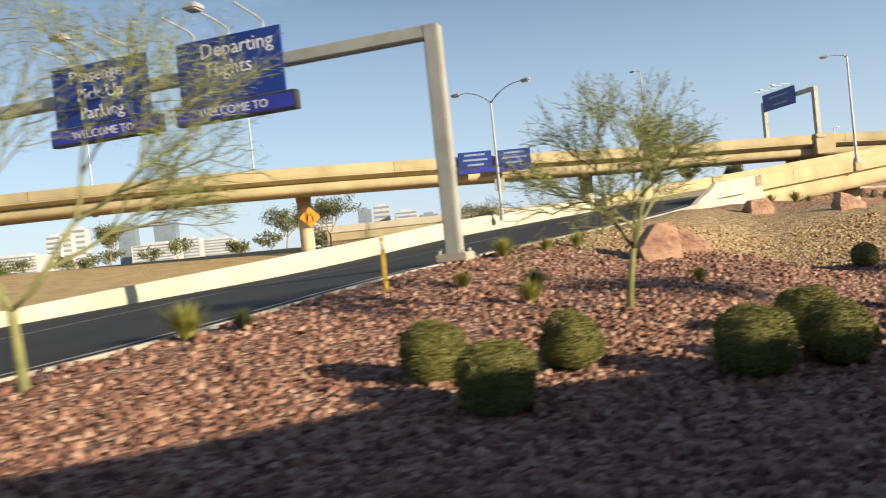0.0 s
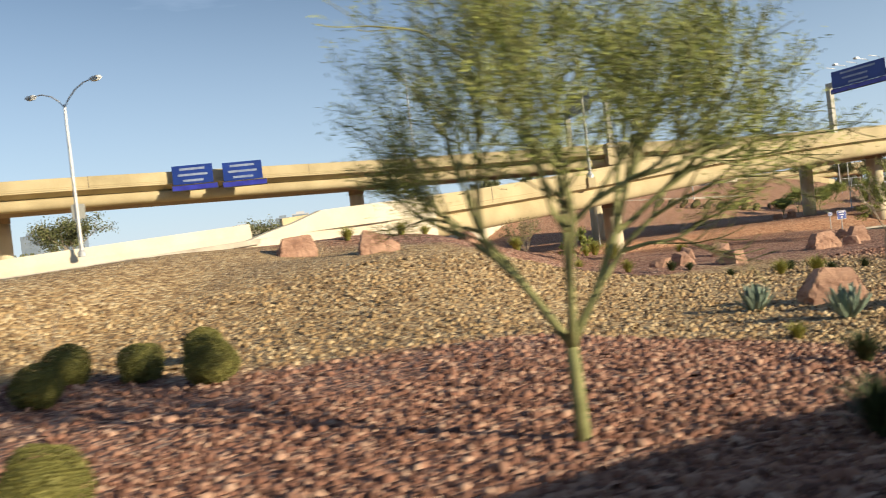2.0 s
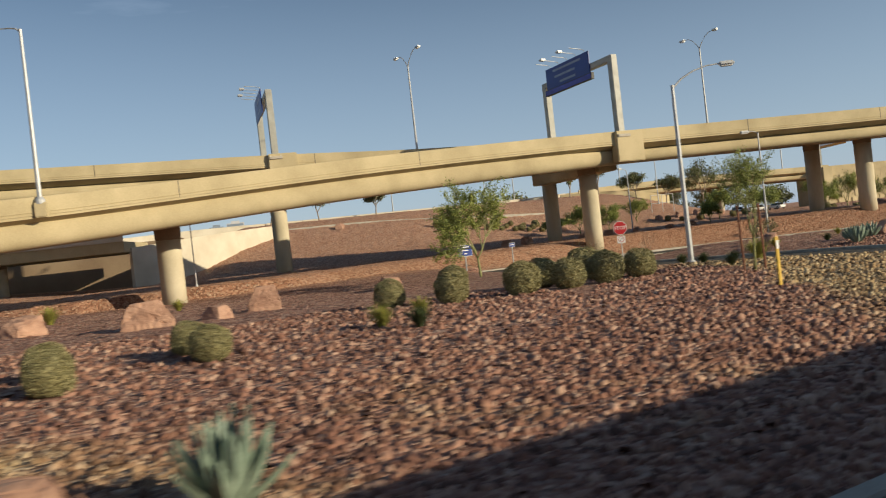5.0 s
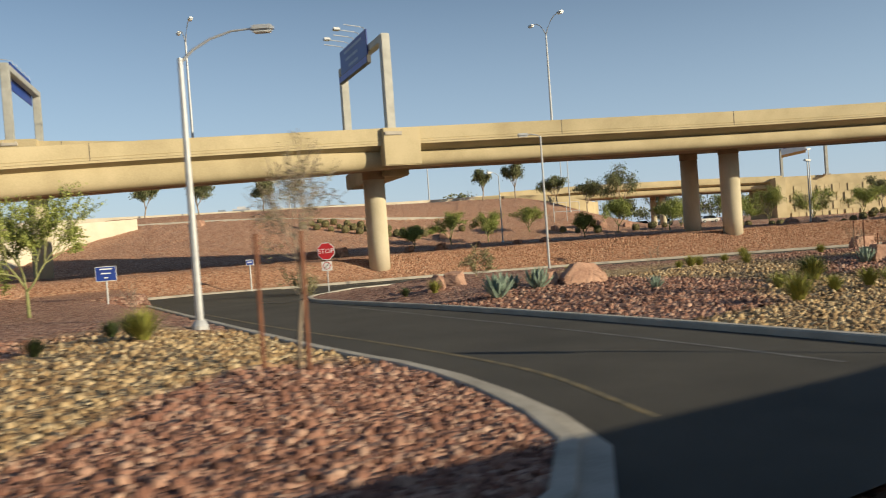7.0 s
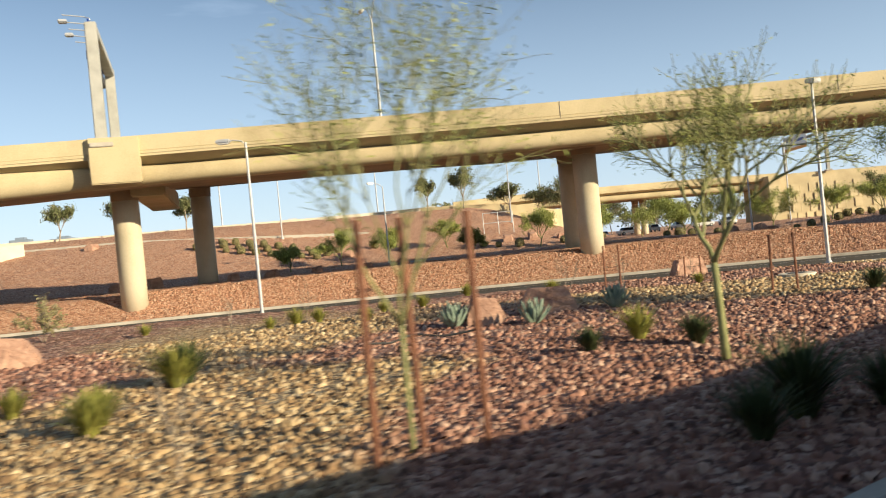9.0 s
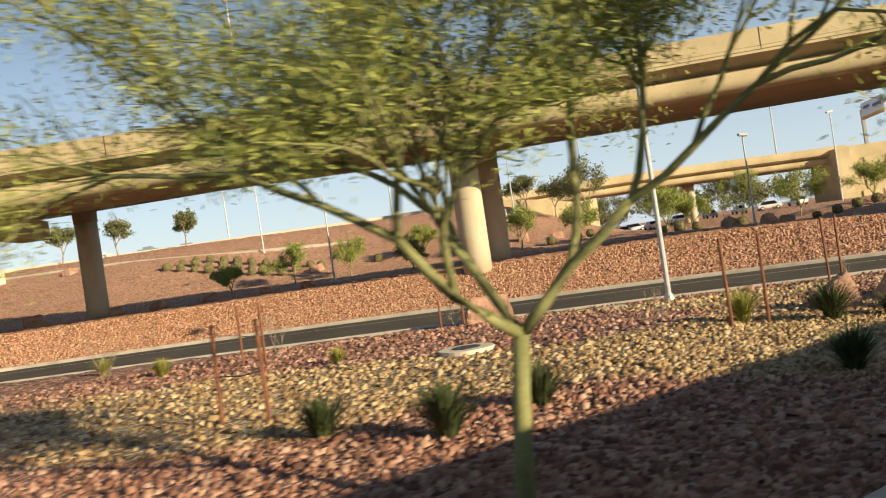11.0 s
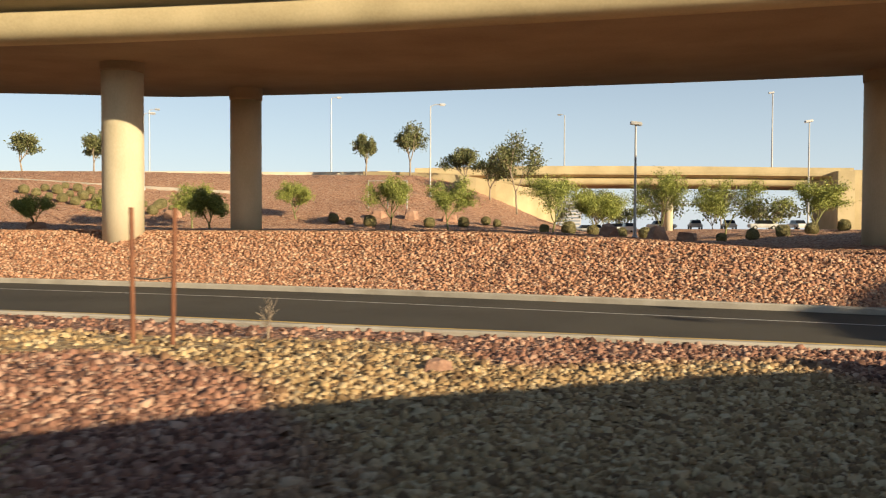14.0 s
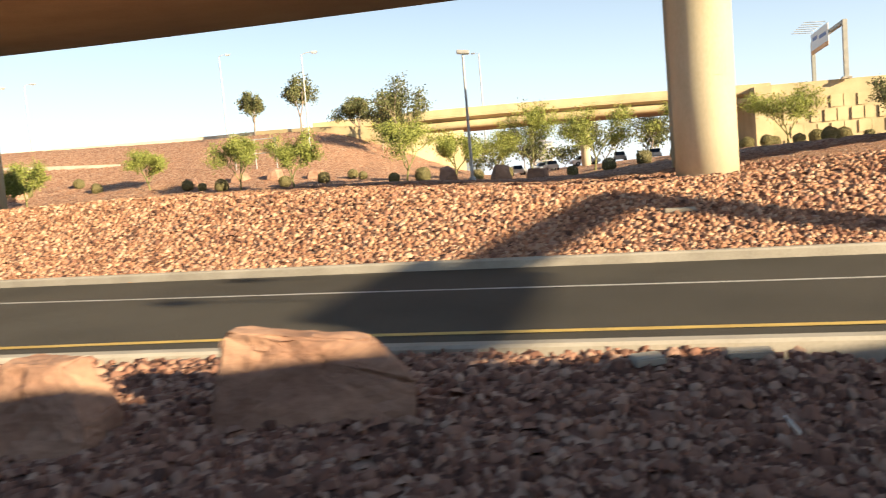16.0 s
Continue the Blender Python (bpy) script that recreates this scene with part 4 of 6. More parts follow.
blue_sign(64.2, 72.4, gh(64.2, 72.4), 1.0, 0.75, 1.95, [("", 0.6), ("", 0.45), ("", 0.2)], 8, "small blue direction sign on a post")
blue_sign(84.42, 38.06, gh(84.45, 38.06), 0.56, 0.72, 3.1, [("AIRPORT", 0.115), ("EXIT", 0.13), ("", 0.2)], -66, "blue airport exit sign on a steel post in gravel", 0.036, True)
blue_sign(71, 83.5, gh(71, 83.5), 0.5, 0.35, 2.4, [("", 0.3)], 5, "tiny blue sign on a thin dark post")
dia = thing("warning_sign", "orange diamond warning sign on a steel post", "road sign", Matrix.Translation((-7.2, 66.5, 3.2)) @ Matrix.Rotation(radians(5), 4, "Z"))
post(dia, 3.2)
bm = bmesh.new()
box(bm, 0, 0, 0, 1.2, 0.02, 1.2, 0, Matrix.Translation((0, -0.06, 3.6)) @ Matrix.Rotation(radians(45), 4, "Y"))
face = part("face", bm, M_ORANGE, dia)
bm = bmesh.new()
tube(bm, [(-0.25, -0.09, 3.3), (-0.2, -0.09, 3.6), (-0.05, -0.09, 3.9)], 0.05, 5)
tube(bm, [(0.25, -0.09, 3.3), (0.2, -0.09, 3.6), (0.05, -0.09, 3.9)], 0.05, 5)
part("symbol", bm, M_DARK, face)
# signs hung on the far flyover's parapet
for x0, x1 in ((7.4, 10.95), (11.75, 15.3)):
    fs = thing("parapet_sign", "blue direction sign bracketed to the flyover parapet", "road sign", Matrix.Translation((0, 86.6 if x0 < 9 else 87.5, 0)) @ Matrix.Rotation(0, 4, "Z"))
    sign_panel(fs, x0, x1, 11.05, 12.75, [("", 2.2, 0), ("", 2.6, 0), ("", 1.8, 0)], " ", y=-1.6)
    for k in (0.15, 0.5, 0.85):
        bm = bmesh.new()
        tube(bm, [(x0 + k * (x1 - x0), 0.6, 12.2), (x0 + k * (x1 - x0), -1.56, 12.2)], 0.05, 6)
        part("bracket", bm, M_STEEL, fs)
mp = thing("marker_post", "yellow plastic marker post in the gravel", "marker post", Matrix.Translation((-2.15, 18.3, gh(-2.15, 18.3) - 0.05)))
bm = bmesh.new()
box(bm, 0, 0, 0.62, 0.1, 0.05, 1.24, 0.012)
part("blade", bm, M_YELLOW, mp)
bm = bmesh.new()
box(bm, 0, -0.03, 1.05, 0.08, 0.01, 0.2)
part("band", bm, M_WHITE, mp, "pale reflective band")
copy_thing(mp, Matrix.Translation((62.95, 37.8, gh(62.95, 37.8) - 0.05)) @ Matrix.Rotation(radians(15), 4, "Z"))
back = thing("road_sign", "road sign seen from its bare grey aluminium back on a post", "road sign", Matrix.Translation((66.05, 30.75, gh(66.05, 30.75))) @ Matrix.Rotation(radians(122), 4, "Z"))
pole = post(back, 3.24, 0.034, M_GANTRY)
plate("panel", back, 0.5, 0.76, 2.83, M_STEEL, y=-0.05, label="bare aluminium sign panel")
for z in (2.55, 3.1):
    bm = bmesh.new()
    box(bm, 0, -0.02, z, 0.42, 0.035, 0.04, 0.006)
    part("bracket", bm, M_STEEL, back)
bm = bmesh.new()
tube(bm, [(0, 0, 1.75), (0, 0, 2.44)], 0.045, 10)
part("sleeve", bm, M_WHITE, pole, "white sleeve on the post")
# small grey box sign low on the double lamp
bm = bmesh.new()
box(bm, 6.66, 55.22, 7.25, 0.7, 0.05, 0.8, 0.02)
tagged(part("small_sign", bm, M_GANTRY), "small grey sign plate strapped to a lamp post", "road sign")

frame_ob = thing("pipe_frame", "pale galvanised pipe frame on the gravel hill", "railing", Matrix.Translation((111.1, 136, gh(111.1, 136))))
for k in range(3):
    bm = bmesh.new()
    tube(bm, [(1.9 * k, 0, -0.2), (1.9 * k, 0, 2.7)], 0.05, 8)
    part("post", bm, M_STEEL, frame_ob)
for z in (2.66, 1.4):
    bm = bmesh.new()
    tube(bm, [(0, 0, z), (3.8, 0, z)], 0.04, 8)
    part("rail", bm, M_STEEL, frame_ob)

# manhole ring in the gravel
mh = thing("manhole_cover", "pale concrete ring round a dark manhole cover in gravel", "manhole cover", Matrix.Translation((108.55, 62.8, gh(108.55, 62.8) + 0.05)))
bm = bmesh.new()
tube(bm, [(0, 0, -0.1), (0, 0, 0.04)], 0.62, 28)
part("ring", bm, M_PALE, mh)
bm = bmesh.new()
tube(bm, [(0, 0, 0.0), (0, 0, 0.055)], 0.32, 24)
part("cover", bm, M_DARK, mh)

# ---- the hill road, its walls and the distant overpass ----
crest = smooth_line([(30, 150, 8.3), (42, 156, 8.75), (60, 160, 8.75), (80, 161, 8.7), (100, 163, 8.7), (112, 166, 9.1), (128, 168, 9.5), (150, 169.5, 9.5), (170, 169, 9.2), (200, 166, 8.9), (240, 160, 8.7)], 3)
hill_wall = crest[crest[:, 0] < 112]
tagged(ribbon("parapet", hill_wall, [(0, -3.0), (0, 0), (0.3, 0), (0.4, -3.0)], M_PALE, closed=True), "long pale parapet along the top of the gravel hill", "parapet", kind="structure")
overpass = flyover("overpass_bridge", crest[(crest[:, 0] > 110) & (crest[:, 0] < 172)], lambda x: 12.0, lambda x: 0.0, "distant tan concrete overpass with dark span beneath")
ov_wall = thing("retaining_wall", "patterned tan concrete retaining wall beside the overpass", "wall", kind="structure")
ribbon("wall", crest[crest[:, 0] > 168.4], [(-0.1, -10), (-0.1, 0), (0.4, 0), (0.5, -10)], M_DECK, ov_wall, closed=True)
bm = bmesh.new()
box(bm, 168.5, 172, 4.2, 2.2, 9, 9.6, 0.05)
part("abutment", bm, M_DECK, ov_wall)
ribbon("wall", smooth_line([(106, 160.5, 8.6), (118, 158, 8.0), (127, 160, 6.5), (131, 168, 7.0)], 2), [(0, -9), (0, 0), (0.4, 0), (0.5, -9)], M_DECK, ov_wall, closed=True)
bm = bmesh.new()
for k in range(16):
    for j in range(4):
        box(bm, 172 + k * 1.6 + (j % 2) * 0.8, crest[np.argmin(abs(crest[:, 0] - (172 + k * 1.6)))][1] - 0.16, 1.4 + j * 1.7, 1.45, 0.1, 1.5, 0.03)
part("panel", bm, M_DECK, ov_wall)
for x, y in ((147, 174), (147.5, 179)):
    column(x, y, 7.0, 0.6, 0.2)
# crossing bridge and wing wall under the ramp
under = thing("underpass_bridge", "pale concrete bridge and wing wall behind the flyover columns", "bridge")
ribbon("wing_wall", smooth_line([(37.2, 117.6, 5.7), (43, 125, 6.4), (49, 132.5, 7.0), (55.3, 140, 7.5)], 2), [(0, -9), (0, 0), (0.4, 0), (0.5, -9)], M_PALE, under, closed=True)
bm = bmesh.new()
box(bm, 0, 0, 0, 46, 11, 1.2, 0.06, Matrix.Translation((14.5, 123.0, 5.85)) @ Matrix.Rotation(radians(-6), 4, "Z"))
part("deck", bm, M_DECK, under)
bm = bmesh.new()
box(bm, 0, 0, 0, 46, 0.3, 1.0, 0.04, Matrix.Translation((13.9, 117.5, 6.95)) @ Matrix.Rotation(radians(-6), 4, "Z"))
part("parapet", bm, M_PALE, under)
# wall in darkened concrete, standing in for the shaded void under the deck
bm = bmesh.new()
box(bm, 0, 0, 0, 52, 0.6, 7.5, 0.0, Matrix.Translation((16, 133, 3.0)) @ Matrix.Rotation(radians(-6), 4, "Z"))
part("back_wall", bm, M_SHADED_CONCRETE, under)
for x, y in ((22.9, 120.0), (12.5, 120.5), (2.0, 121.5)):
    column(x, y, 5.2, 0.6, 0.0)

# ---- unseen wall beyond the road, added to cast vehicle shadow, closing the place behind ----
t_right = TRAVEL + np.c_[left_of(TRAVEL) * -1.7, np.zeros(len(TRAVEL))]
t_right = t_right[t_right[:, 0] < 145.5]


def wall_profile(i):
    # heights set so its shadow edge lies about where the vehicle's would
    h = float(np.interp(t_right[i, 0], [-10, 7, 12, 20, 34, 51, 78, 89, 98, 103, 120, 125, 130, 136, 142, 145], [4.6, 4.35, 3.7, 3.2, 3.3, 3.3, 3.45, 3.2, 3.5, 3.2, 3.35, 3.45, 3.75, 3.95, 3.8, 3.6]))
    return [(0, -0.6), (0, h - 0.25), (-0.18, h - 0.05), (-0.4, h), (-0.9, h), (-0.9, -0.6)]


tagged(ribbon("boundary_wall", t_right, wall_profile, M_KERB, closed=True), "plain concrete wall along the road, added unseen to cast vehicle shadow", "wall", kind="structure")

# ---- distant town ----
rng = random.Random(5)


def tower(x, y, w, d, h, mat, storeys, label):
    ob = thing("tower_block", label, "building", Matrix.Translation((x, y, 0)), "distant towers")
    bm = bmesh.new()
    box(bm, 0, 0, h / 2, w, d, h)
    box(bm, 0, 0, h + 2, w * 0.5, d * 0.5, 4)
    part("body", bm, mat, ob)
    for k in range(storeys):
        bm = bmesh.new()
        box(bm, 0, -d / 2 - 0.2, (k + 0.6) * h / storeys, w * 0.92, 0.5, h / storeys * 0.45)
        part("window_band", bm, M_CITYGLASS, ob)
    return ob


for ang, w, h, g in ((-22.9, 90, 46, 0), (-20.7, 24, 76, 0), (-20.1, 26, 80, 0), (-19.3, 30, 86, 0), (-16.3, 30, 84, 1), (-13.9, 38, 82, 1), (-14.6, 70, 44, 0), (-12.6, 46, 50, 0), (-10.6, 60, 46, 0), (-4.2, 26, 62, 0), (-3.3, 34, 66, 0),
                     (-0.5, 24, 70, 1), (0.7, 30, 76, 0), (2.4, 40, 60, 0), (4.0, 34, 52, 1), (8.5, 40, 50, 0), (-26, 60, 52, 0), (-30, 34, 78, 0), (-34, 50, 56, 1)):
    R = 1500 + rng.uniform(-60, 60)
    tower(R * math.sin(radians(ang)), R * math.cos(radians(ang)), w, w * 0.8, h, M_CITYGLASS if g else M_CITY, 9, "hazy distant tower block with banded windows")

# kerb across the hill and pale slabs lying on the gravel
hill_kerb = smooth_line([(52, 143, gh(52, 143)), (68, 142.2, gh(68, 142.2)), (82, 141.3, gh(82, 141.3)), (97, 143, gh(97, 143))], 3)
kerb("kerb", hill_kerb, 0.5, 0.22, "pale concrete kerb across the gravel hill")


def slab(x, y, w, d, turn, tilt=4, h=0.07):
    bm = bmesh.new()
    box(bm, 0, 0, 0, w, d, h, 0.012)
    ob = part("concrete_slab", bm, M_KERB)
    ob.matrix_world = Matrix.Translation((x, y, gh(x, y) + 0.05)) @ Matrix.Rotation(radians(turn), 4, "Z") @ Matrix.Rotation(radians(tilt), 4, "X")
    tagged(ob, "flat pale concrete slab lying on the gravel", "slab", "loose slabs")


for row in ((135.25, 70.1, 0.26, 0.2, 10), (136.1, 70.2, 0.36, 0.15, -8), (137.8, 79.9, 0.6, 0.1, -12, 20), (113.2, 70.8, 1.1, 0.3, 5), (100.5, 108, 4.5, 0.6, -14)):
    slab(*row)
bottle = thing("plastic_bottle", "small clear crumpled plastic bottle on gravel", "bottle", Matrix.Translation((136.03, 68.98, gh(136.03, 68.98) + 0.07)) @ Matrix.Rotation(radians(-35), 4, "Y") @ Matrix.Scale(0.7, 4))
bm = bmesh.new()
tube(bm, [(0, 0, -0.02), (0, 0, 0.0), (0, 0, 0.13), (0, 0, 0.17), (0, 0, 0.19)], [0.022, 0.026, 0.025, 0.012, 0.01], 14)
part("body", bm, M_GLASS_LAMP, bottle)
bm = bmesh.new()
tube(bm, [(0, 0, 0.19), (0, 0, 0.21)], 0.015, 10)
part("cap", bm, M_WHITE, bottle)


# ---- plants and boulders ----
def leaf_mesh(name, pos, size, rs, mat, parent, stretch=1.6, label="", tilt=None):
    """Many small leaves, each a bent quad of its own, round the given places."""
    n = len(pos)
    a = rs.normal(size=(n, 3))
    if tilt is not None:
        a = a * 0.5 + tilt
    a /= np.linalg.norm(a, axis=1)[:, None]
    b = np.cross(a, rs.normal(size=(n, 3)))
    b /= np.linalg.norm(b, axis=1)[:, None]
    s = size * rs.uniform(0.6, 1.4, (n, 1))
    p = np.stack([pos - a * s * stretch / 2, pos + b * s * 0.5, pos + a * s * stretch / 2, pos - b * s * 0.5], 1).reshape(-1, 3)
    me = bpy.data.meshes.new(name)
    me.vertices.add(4 * n)
    me.vertices.foreach_set("co", p.ravel())
    me.loops.add(4 * n)
    me.loops.foreach_set("vertex_index", np.arange(4 * n))
    me.polygons.add(n)
    me.polygons.foreach_set("loop_start", np.arange(0, 4 * n, 4))
    me.update(calc_edges=True)
    me.materials.append(mat)
    ob = new(name, me)
    ob.parent = parent
    if label:
        ob["label"] = label
    return ob


def bush_proto(seed, mat, label, group, squash=0.92, leaves=11000, size=0.022):
    """A clipped round bush of diameter 1 with a twiggy core."""
    rs = np.random.RandomState(seed)
    ob = thing("bush", label, "bush", Matrix.Translation((0, 0, -200)), group)
    v = rs.normal(size=(leaves, 3))
    v /= np.linalg.norm(v, axis=1)[:, None]
    ph = rs.uniform(0, 6, 3)
    lump = 1 + 0.035 * np.sin(v[:, 0] * 5 + ph[0]) + 0.05 * np.sin(v[:, 1] * 6 + ph[1]) + 0.05 * np.sin(v[:, 2] * 5 + ph[2])
    r = 0.5 * lump * (1 - 0.16 * rs.rand(leaves) ** 2)
    p = v * r[:, None]
    p[:, 2] = p[:, 2] * squash + 0.46 * squash
    p = p[p[:, 2] > 0.02]
    leaf_mesh("foliage", p, size, rs, mat, ob)
    bm = bmesh.new()
    bmesh.ops.create_icosphere(bm, subdivisions=2, radius=0.41, matrix=Matrix.Translation((0, 0, 0.43 * squash)) @ Matrix.Diagonal((1, 1, squash, 1)))
    part("core", bm, mat, ob)
    bm = bmesh.new()
    for k in range(5):
        a = k * 1.26 + rs.rand()
        tube(bm, [(0, 0, -0.1), (0.08 * math.cos(a), 0.08 * math.sin(a), 0.1), (0.25 * math.cos(a), 0.25 * math.sin(a), 0.35)], [0.025, 0.02, 0.01], 5)
    part("woody_base", bm, M_GREYBARK, ob)
    return ob


def set_down(proto, x, y, scale, turn=None, sink=0.03, zs=1.0, z=None):
    """A copy of a prototype on the ground, at its own size."""
    t = random.uniform(0, 360) if turn is None else turn
    ob = copy_thing(proto, Matrix.Translation((x, y, (gh(x, y) if z is None else z) - sink)) @ Matrix.Rotation(radians(t), 4, "Z"))
    ob.scale = (scale, scale, scale * zs)
    return ob


def discard(proto):
    for o in (*proto.children_recursive, proto):
        bpy.data.objects.remove(o)


random.seed(11)
green = [bush_proto(s, M_BUSH, "round clipped dark green bush on red gravel", "clipped bushes") for s in (1, 2, 3)]
grey = [bush_proto(s, M_GREYBUSH, "round grey-green desert bush on gravel", "grey-green bushes", 0.95, 7000, 0.028) for s in (4, 5)]
for i, (x, y, d) in enumerate([(-1.7, 11.2, 0.95), (0.2, 11.3, 0.92), (-1.1, 9.6, 0.98), (2.3, 10.3, 1.05), (3.6, 10.6, 1.0), (4.1, 12.2, 0.95),
                               (9.45, 14.65, 0.95), (10.5, 15.5, 0.85), (8.9, 16.5, 0.85), (11.8, 15.4, 0.82), (12.9, 16.9, 0.92), (14.45, 16.5, 0.95), (13.45, 18.6, 0.88), (15.4, 18.1, 0.95), (11.3, 17.1, 0.85),
                               (13.6, 25.7, 0.92), (13.7, 23.6, 0.85), (15.0, 25.4, 0.88), (16.0, 26.9, 0.92), (16.4, 24.4, 1.03)] ):
    set_down(green[i % 3], x, y, d * 0.97, zs=1.02)
for i, (x, y, d) in enumerate([(41.9, 34.9, 0.88), (42.5, 33.8, 0.78), (43.2, 34.7, 0.74), (43.9, 36.9, 0.76), (44.6, 34.2, 0.86), (45.6, 36.7, 0.82), (47.0, 36.9, 0.88), (47.4, 35.3, 0.96), (49.4, 38.2, 0.86),
                               (49.9, 36.9, 0.9), (60.6, 47.9, 1.3), (59.0, 45.3, 1.35), (60.9, 46.0, 1.25), (62.5, 46.6, 1.4), (64.1, 47.3, 1.25), (58.6, 53, 1.4), (63.3, 49.2, 1.3), (63.9, 52.0, 1.5), (61.4, 49.8, 1.2), (56.5, 44.5, 1.2), (54.8, 45.6, 1.1)]):
    set_down(grey[i % 2], x, y, d * 0.9)


def tuft_proto(seed, mat, label, group, blades=380, spread=0.8, width=0.0095, name="grass_tuft", tall=1.0):
    """A tuft of arching narrow leaves, one metre high."""
    rs = np.random.RandomState(seed)
    ob = thing(name, label, "desert plant", Matrix.Translation((0, 0, -200)), group)
    verts, faces = [], []
    for k in range(blades):
        a, lean, h = rs.uniform(0, math.tau), spread * rs.uniform(0.05, 1.0), tall * rs.uniform(0.45, 1.0)
        c, s = math.cos(a), math.sin(a)
        b0 = rs.uniform(0, 0.12)
        wx, wy = -s * width * rs.uniform(0.7, 1.5), c * width * rs.uniform(0.7, 1.5)
        base = len(verts)
        for t, w in ((0, 1.0), (0.4, 1.0), (0.75, 0.7), (1.0, 0.12)):
            r = b0 + lean * t ** 1.7
            z = h * (t - 0.22 * lean * t**2.5)
            verts += [(c * r + wx * w, s * r + wy * w, z), (c * r - wx * w, s * r - wy * w, z)]
        faces += [(base + 2 * q, base + 2 * q + 1, base + 2 * q + 3, base + 2 * q + 2) for q in range(3)]
    mesh_part("grass", verts, faces, mat, ob)
    return ob


tufts = [tuft_proto(s, M_GRASS, "bright yellow-green grassy tuft in the gravel", "bright tufts") for s in (1, 2)]
darks = [tuft_proto(s, M_DARKLEAF, "dark green spiky grass clump in the gravel", "dark grass clumps", 430, 0.85, 0.011) for s in (3, 4)]
for i, (x, y, h) in enumerate([(29.2, 50.2, 0.9), (32.9, 44.7, 0.75), (32.4, 50, 0.65), (36.2, 37.7, 0.75), (37.4, 37.2, 0.8), (37.2, 57.5, 1.4), (37.0, 23.6, 0.85), (38.9, 23.2, 0.75), (38.0, 23.8, 0.5), (53.5, 38.8, 0.65),
                               (69.6, 48.4, 0.95), (85.5, 46.6, 0.95), (89.7, 51.7, 0.9), (89.3, 47.8, 0.75), (87.7, 48.1, 0.6), (98.2, 50.9, 0.8), (89.2, 48.6, 0.7), (90.5, 62.1, 0.5), (92.0, 63.0, 0.6), (93.5, 61.5, 0.55), (94.2, 64.5, 0.5),
                               (114.5, 62.3, 0.85), (118.0, 62.0, 0.85), (119.8, 62.1, 0.7), (121.5, 62.3, 1.0), (-5.7, 14.8, 0.8), (1.3, 23.0, 0.7), (4.0, 25.3, 0.6), (5.5, 19.6, 0.45), (2.8, 24.4, 0.5), (20.2, 44.5, 0.7), (22.8, 46.5, 0.8),
                               (24.0, 47.2, 0.6), (47, 61.4, 0.7), (42.1, 58, 0.9), (40.8, 23.8, 0.5), (0.7, 16.6, 0.6), (-0.4, 18.6, 0.5), (105.5, 64.0, 0.5), (86.2, 64.5, 0.5),
                               (27.8, 24.0, 0.45), (42.0, 24.0, 0.65), (78.9, 60.5, 0.65), (91.3, 62.5, 0.7), (95.6, 64.8, 0.55), (87.4, 50.2, 0.6), (37.4, 61.0, 1.2), (36.5, 60.2, 0.8), (82.6, 58.9, 0.6), (54.8, 40.8, 0.6), (100.6, 65.9, 0.6), (97.8, 68.7, 0.65)]):
    set_down(tufts[i % 2], x, y, h)
for i, (x, y, h) in enumerate([(30.8, 45.6, 0.45), (34.1, 42.7, 0.6), (34.5, 38.4, 0.4), (38.0, 37.2, 0.45), (37.9, 39.7, 0.5), (39.2, 36.9, 0.45), (35.1, 43, 0.45), (36.4, 24, 0.5), (54.2, 38, 0.55), (67.6, 47.1, 0.5), (68.5, 50.5, 0.55),
                               (89.8, 51.9, 0.95), (97.0, 50.1, 0.55), (98.8, 49.7, 0.65), (97.6, 44.6, 1.05), (98.6, 44.5, 0.75), (96.8, 44.0, 0.7), (116.0, 61.4, 0.95), (118.5, 61.0, 0.75), (117.2, 61.4, 0.6), (121.0, 61.5, 1.1), (120.0, 60.9, 0.6),
                               (1.3, 18.8, 0.6), (-4.8, 15.2, 0.5), (81.0, 58.9, 0.5), (106.5, 55.8, 0.7), (108.2, 55.0, 0.85), (109.5, 56.2, 0.75), (26.5, 20.3, 0.6), (28.5, 20.8, 0.5), (31.5, 20.6, 0.7), (23.9, 16.6, 0.75), (77.8, 61.1, 0.5), (68.6, 52.4, 0.55), (69.2, 49.4, 0.5), (115.4, 56.3, 0.65), (114.0, 56.5, 0.8)]):
    set_down(darks[i % 2], x, y, h)


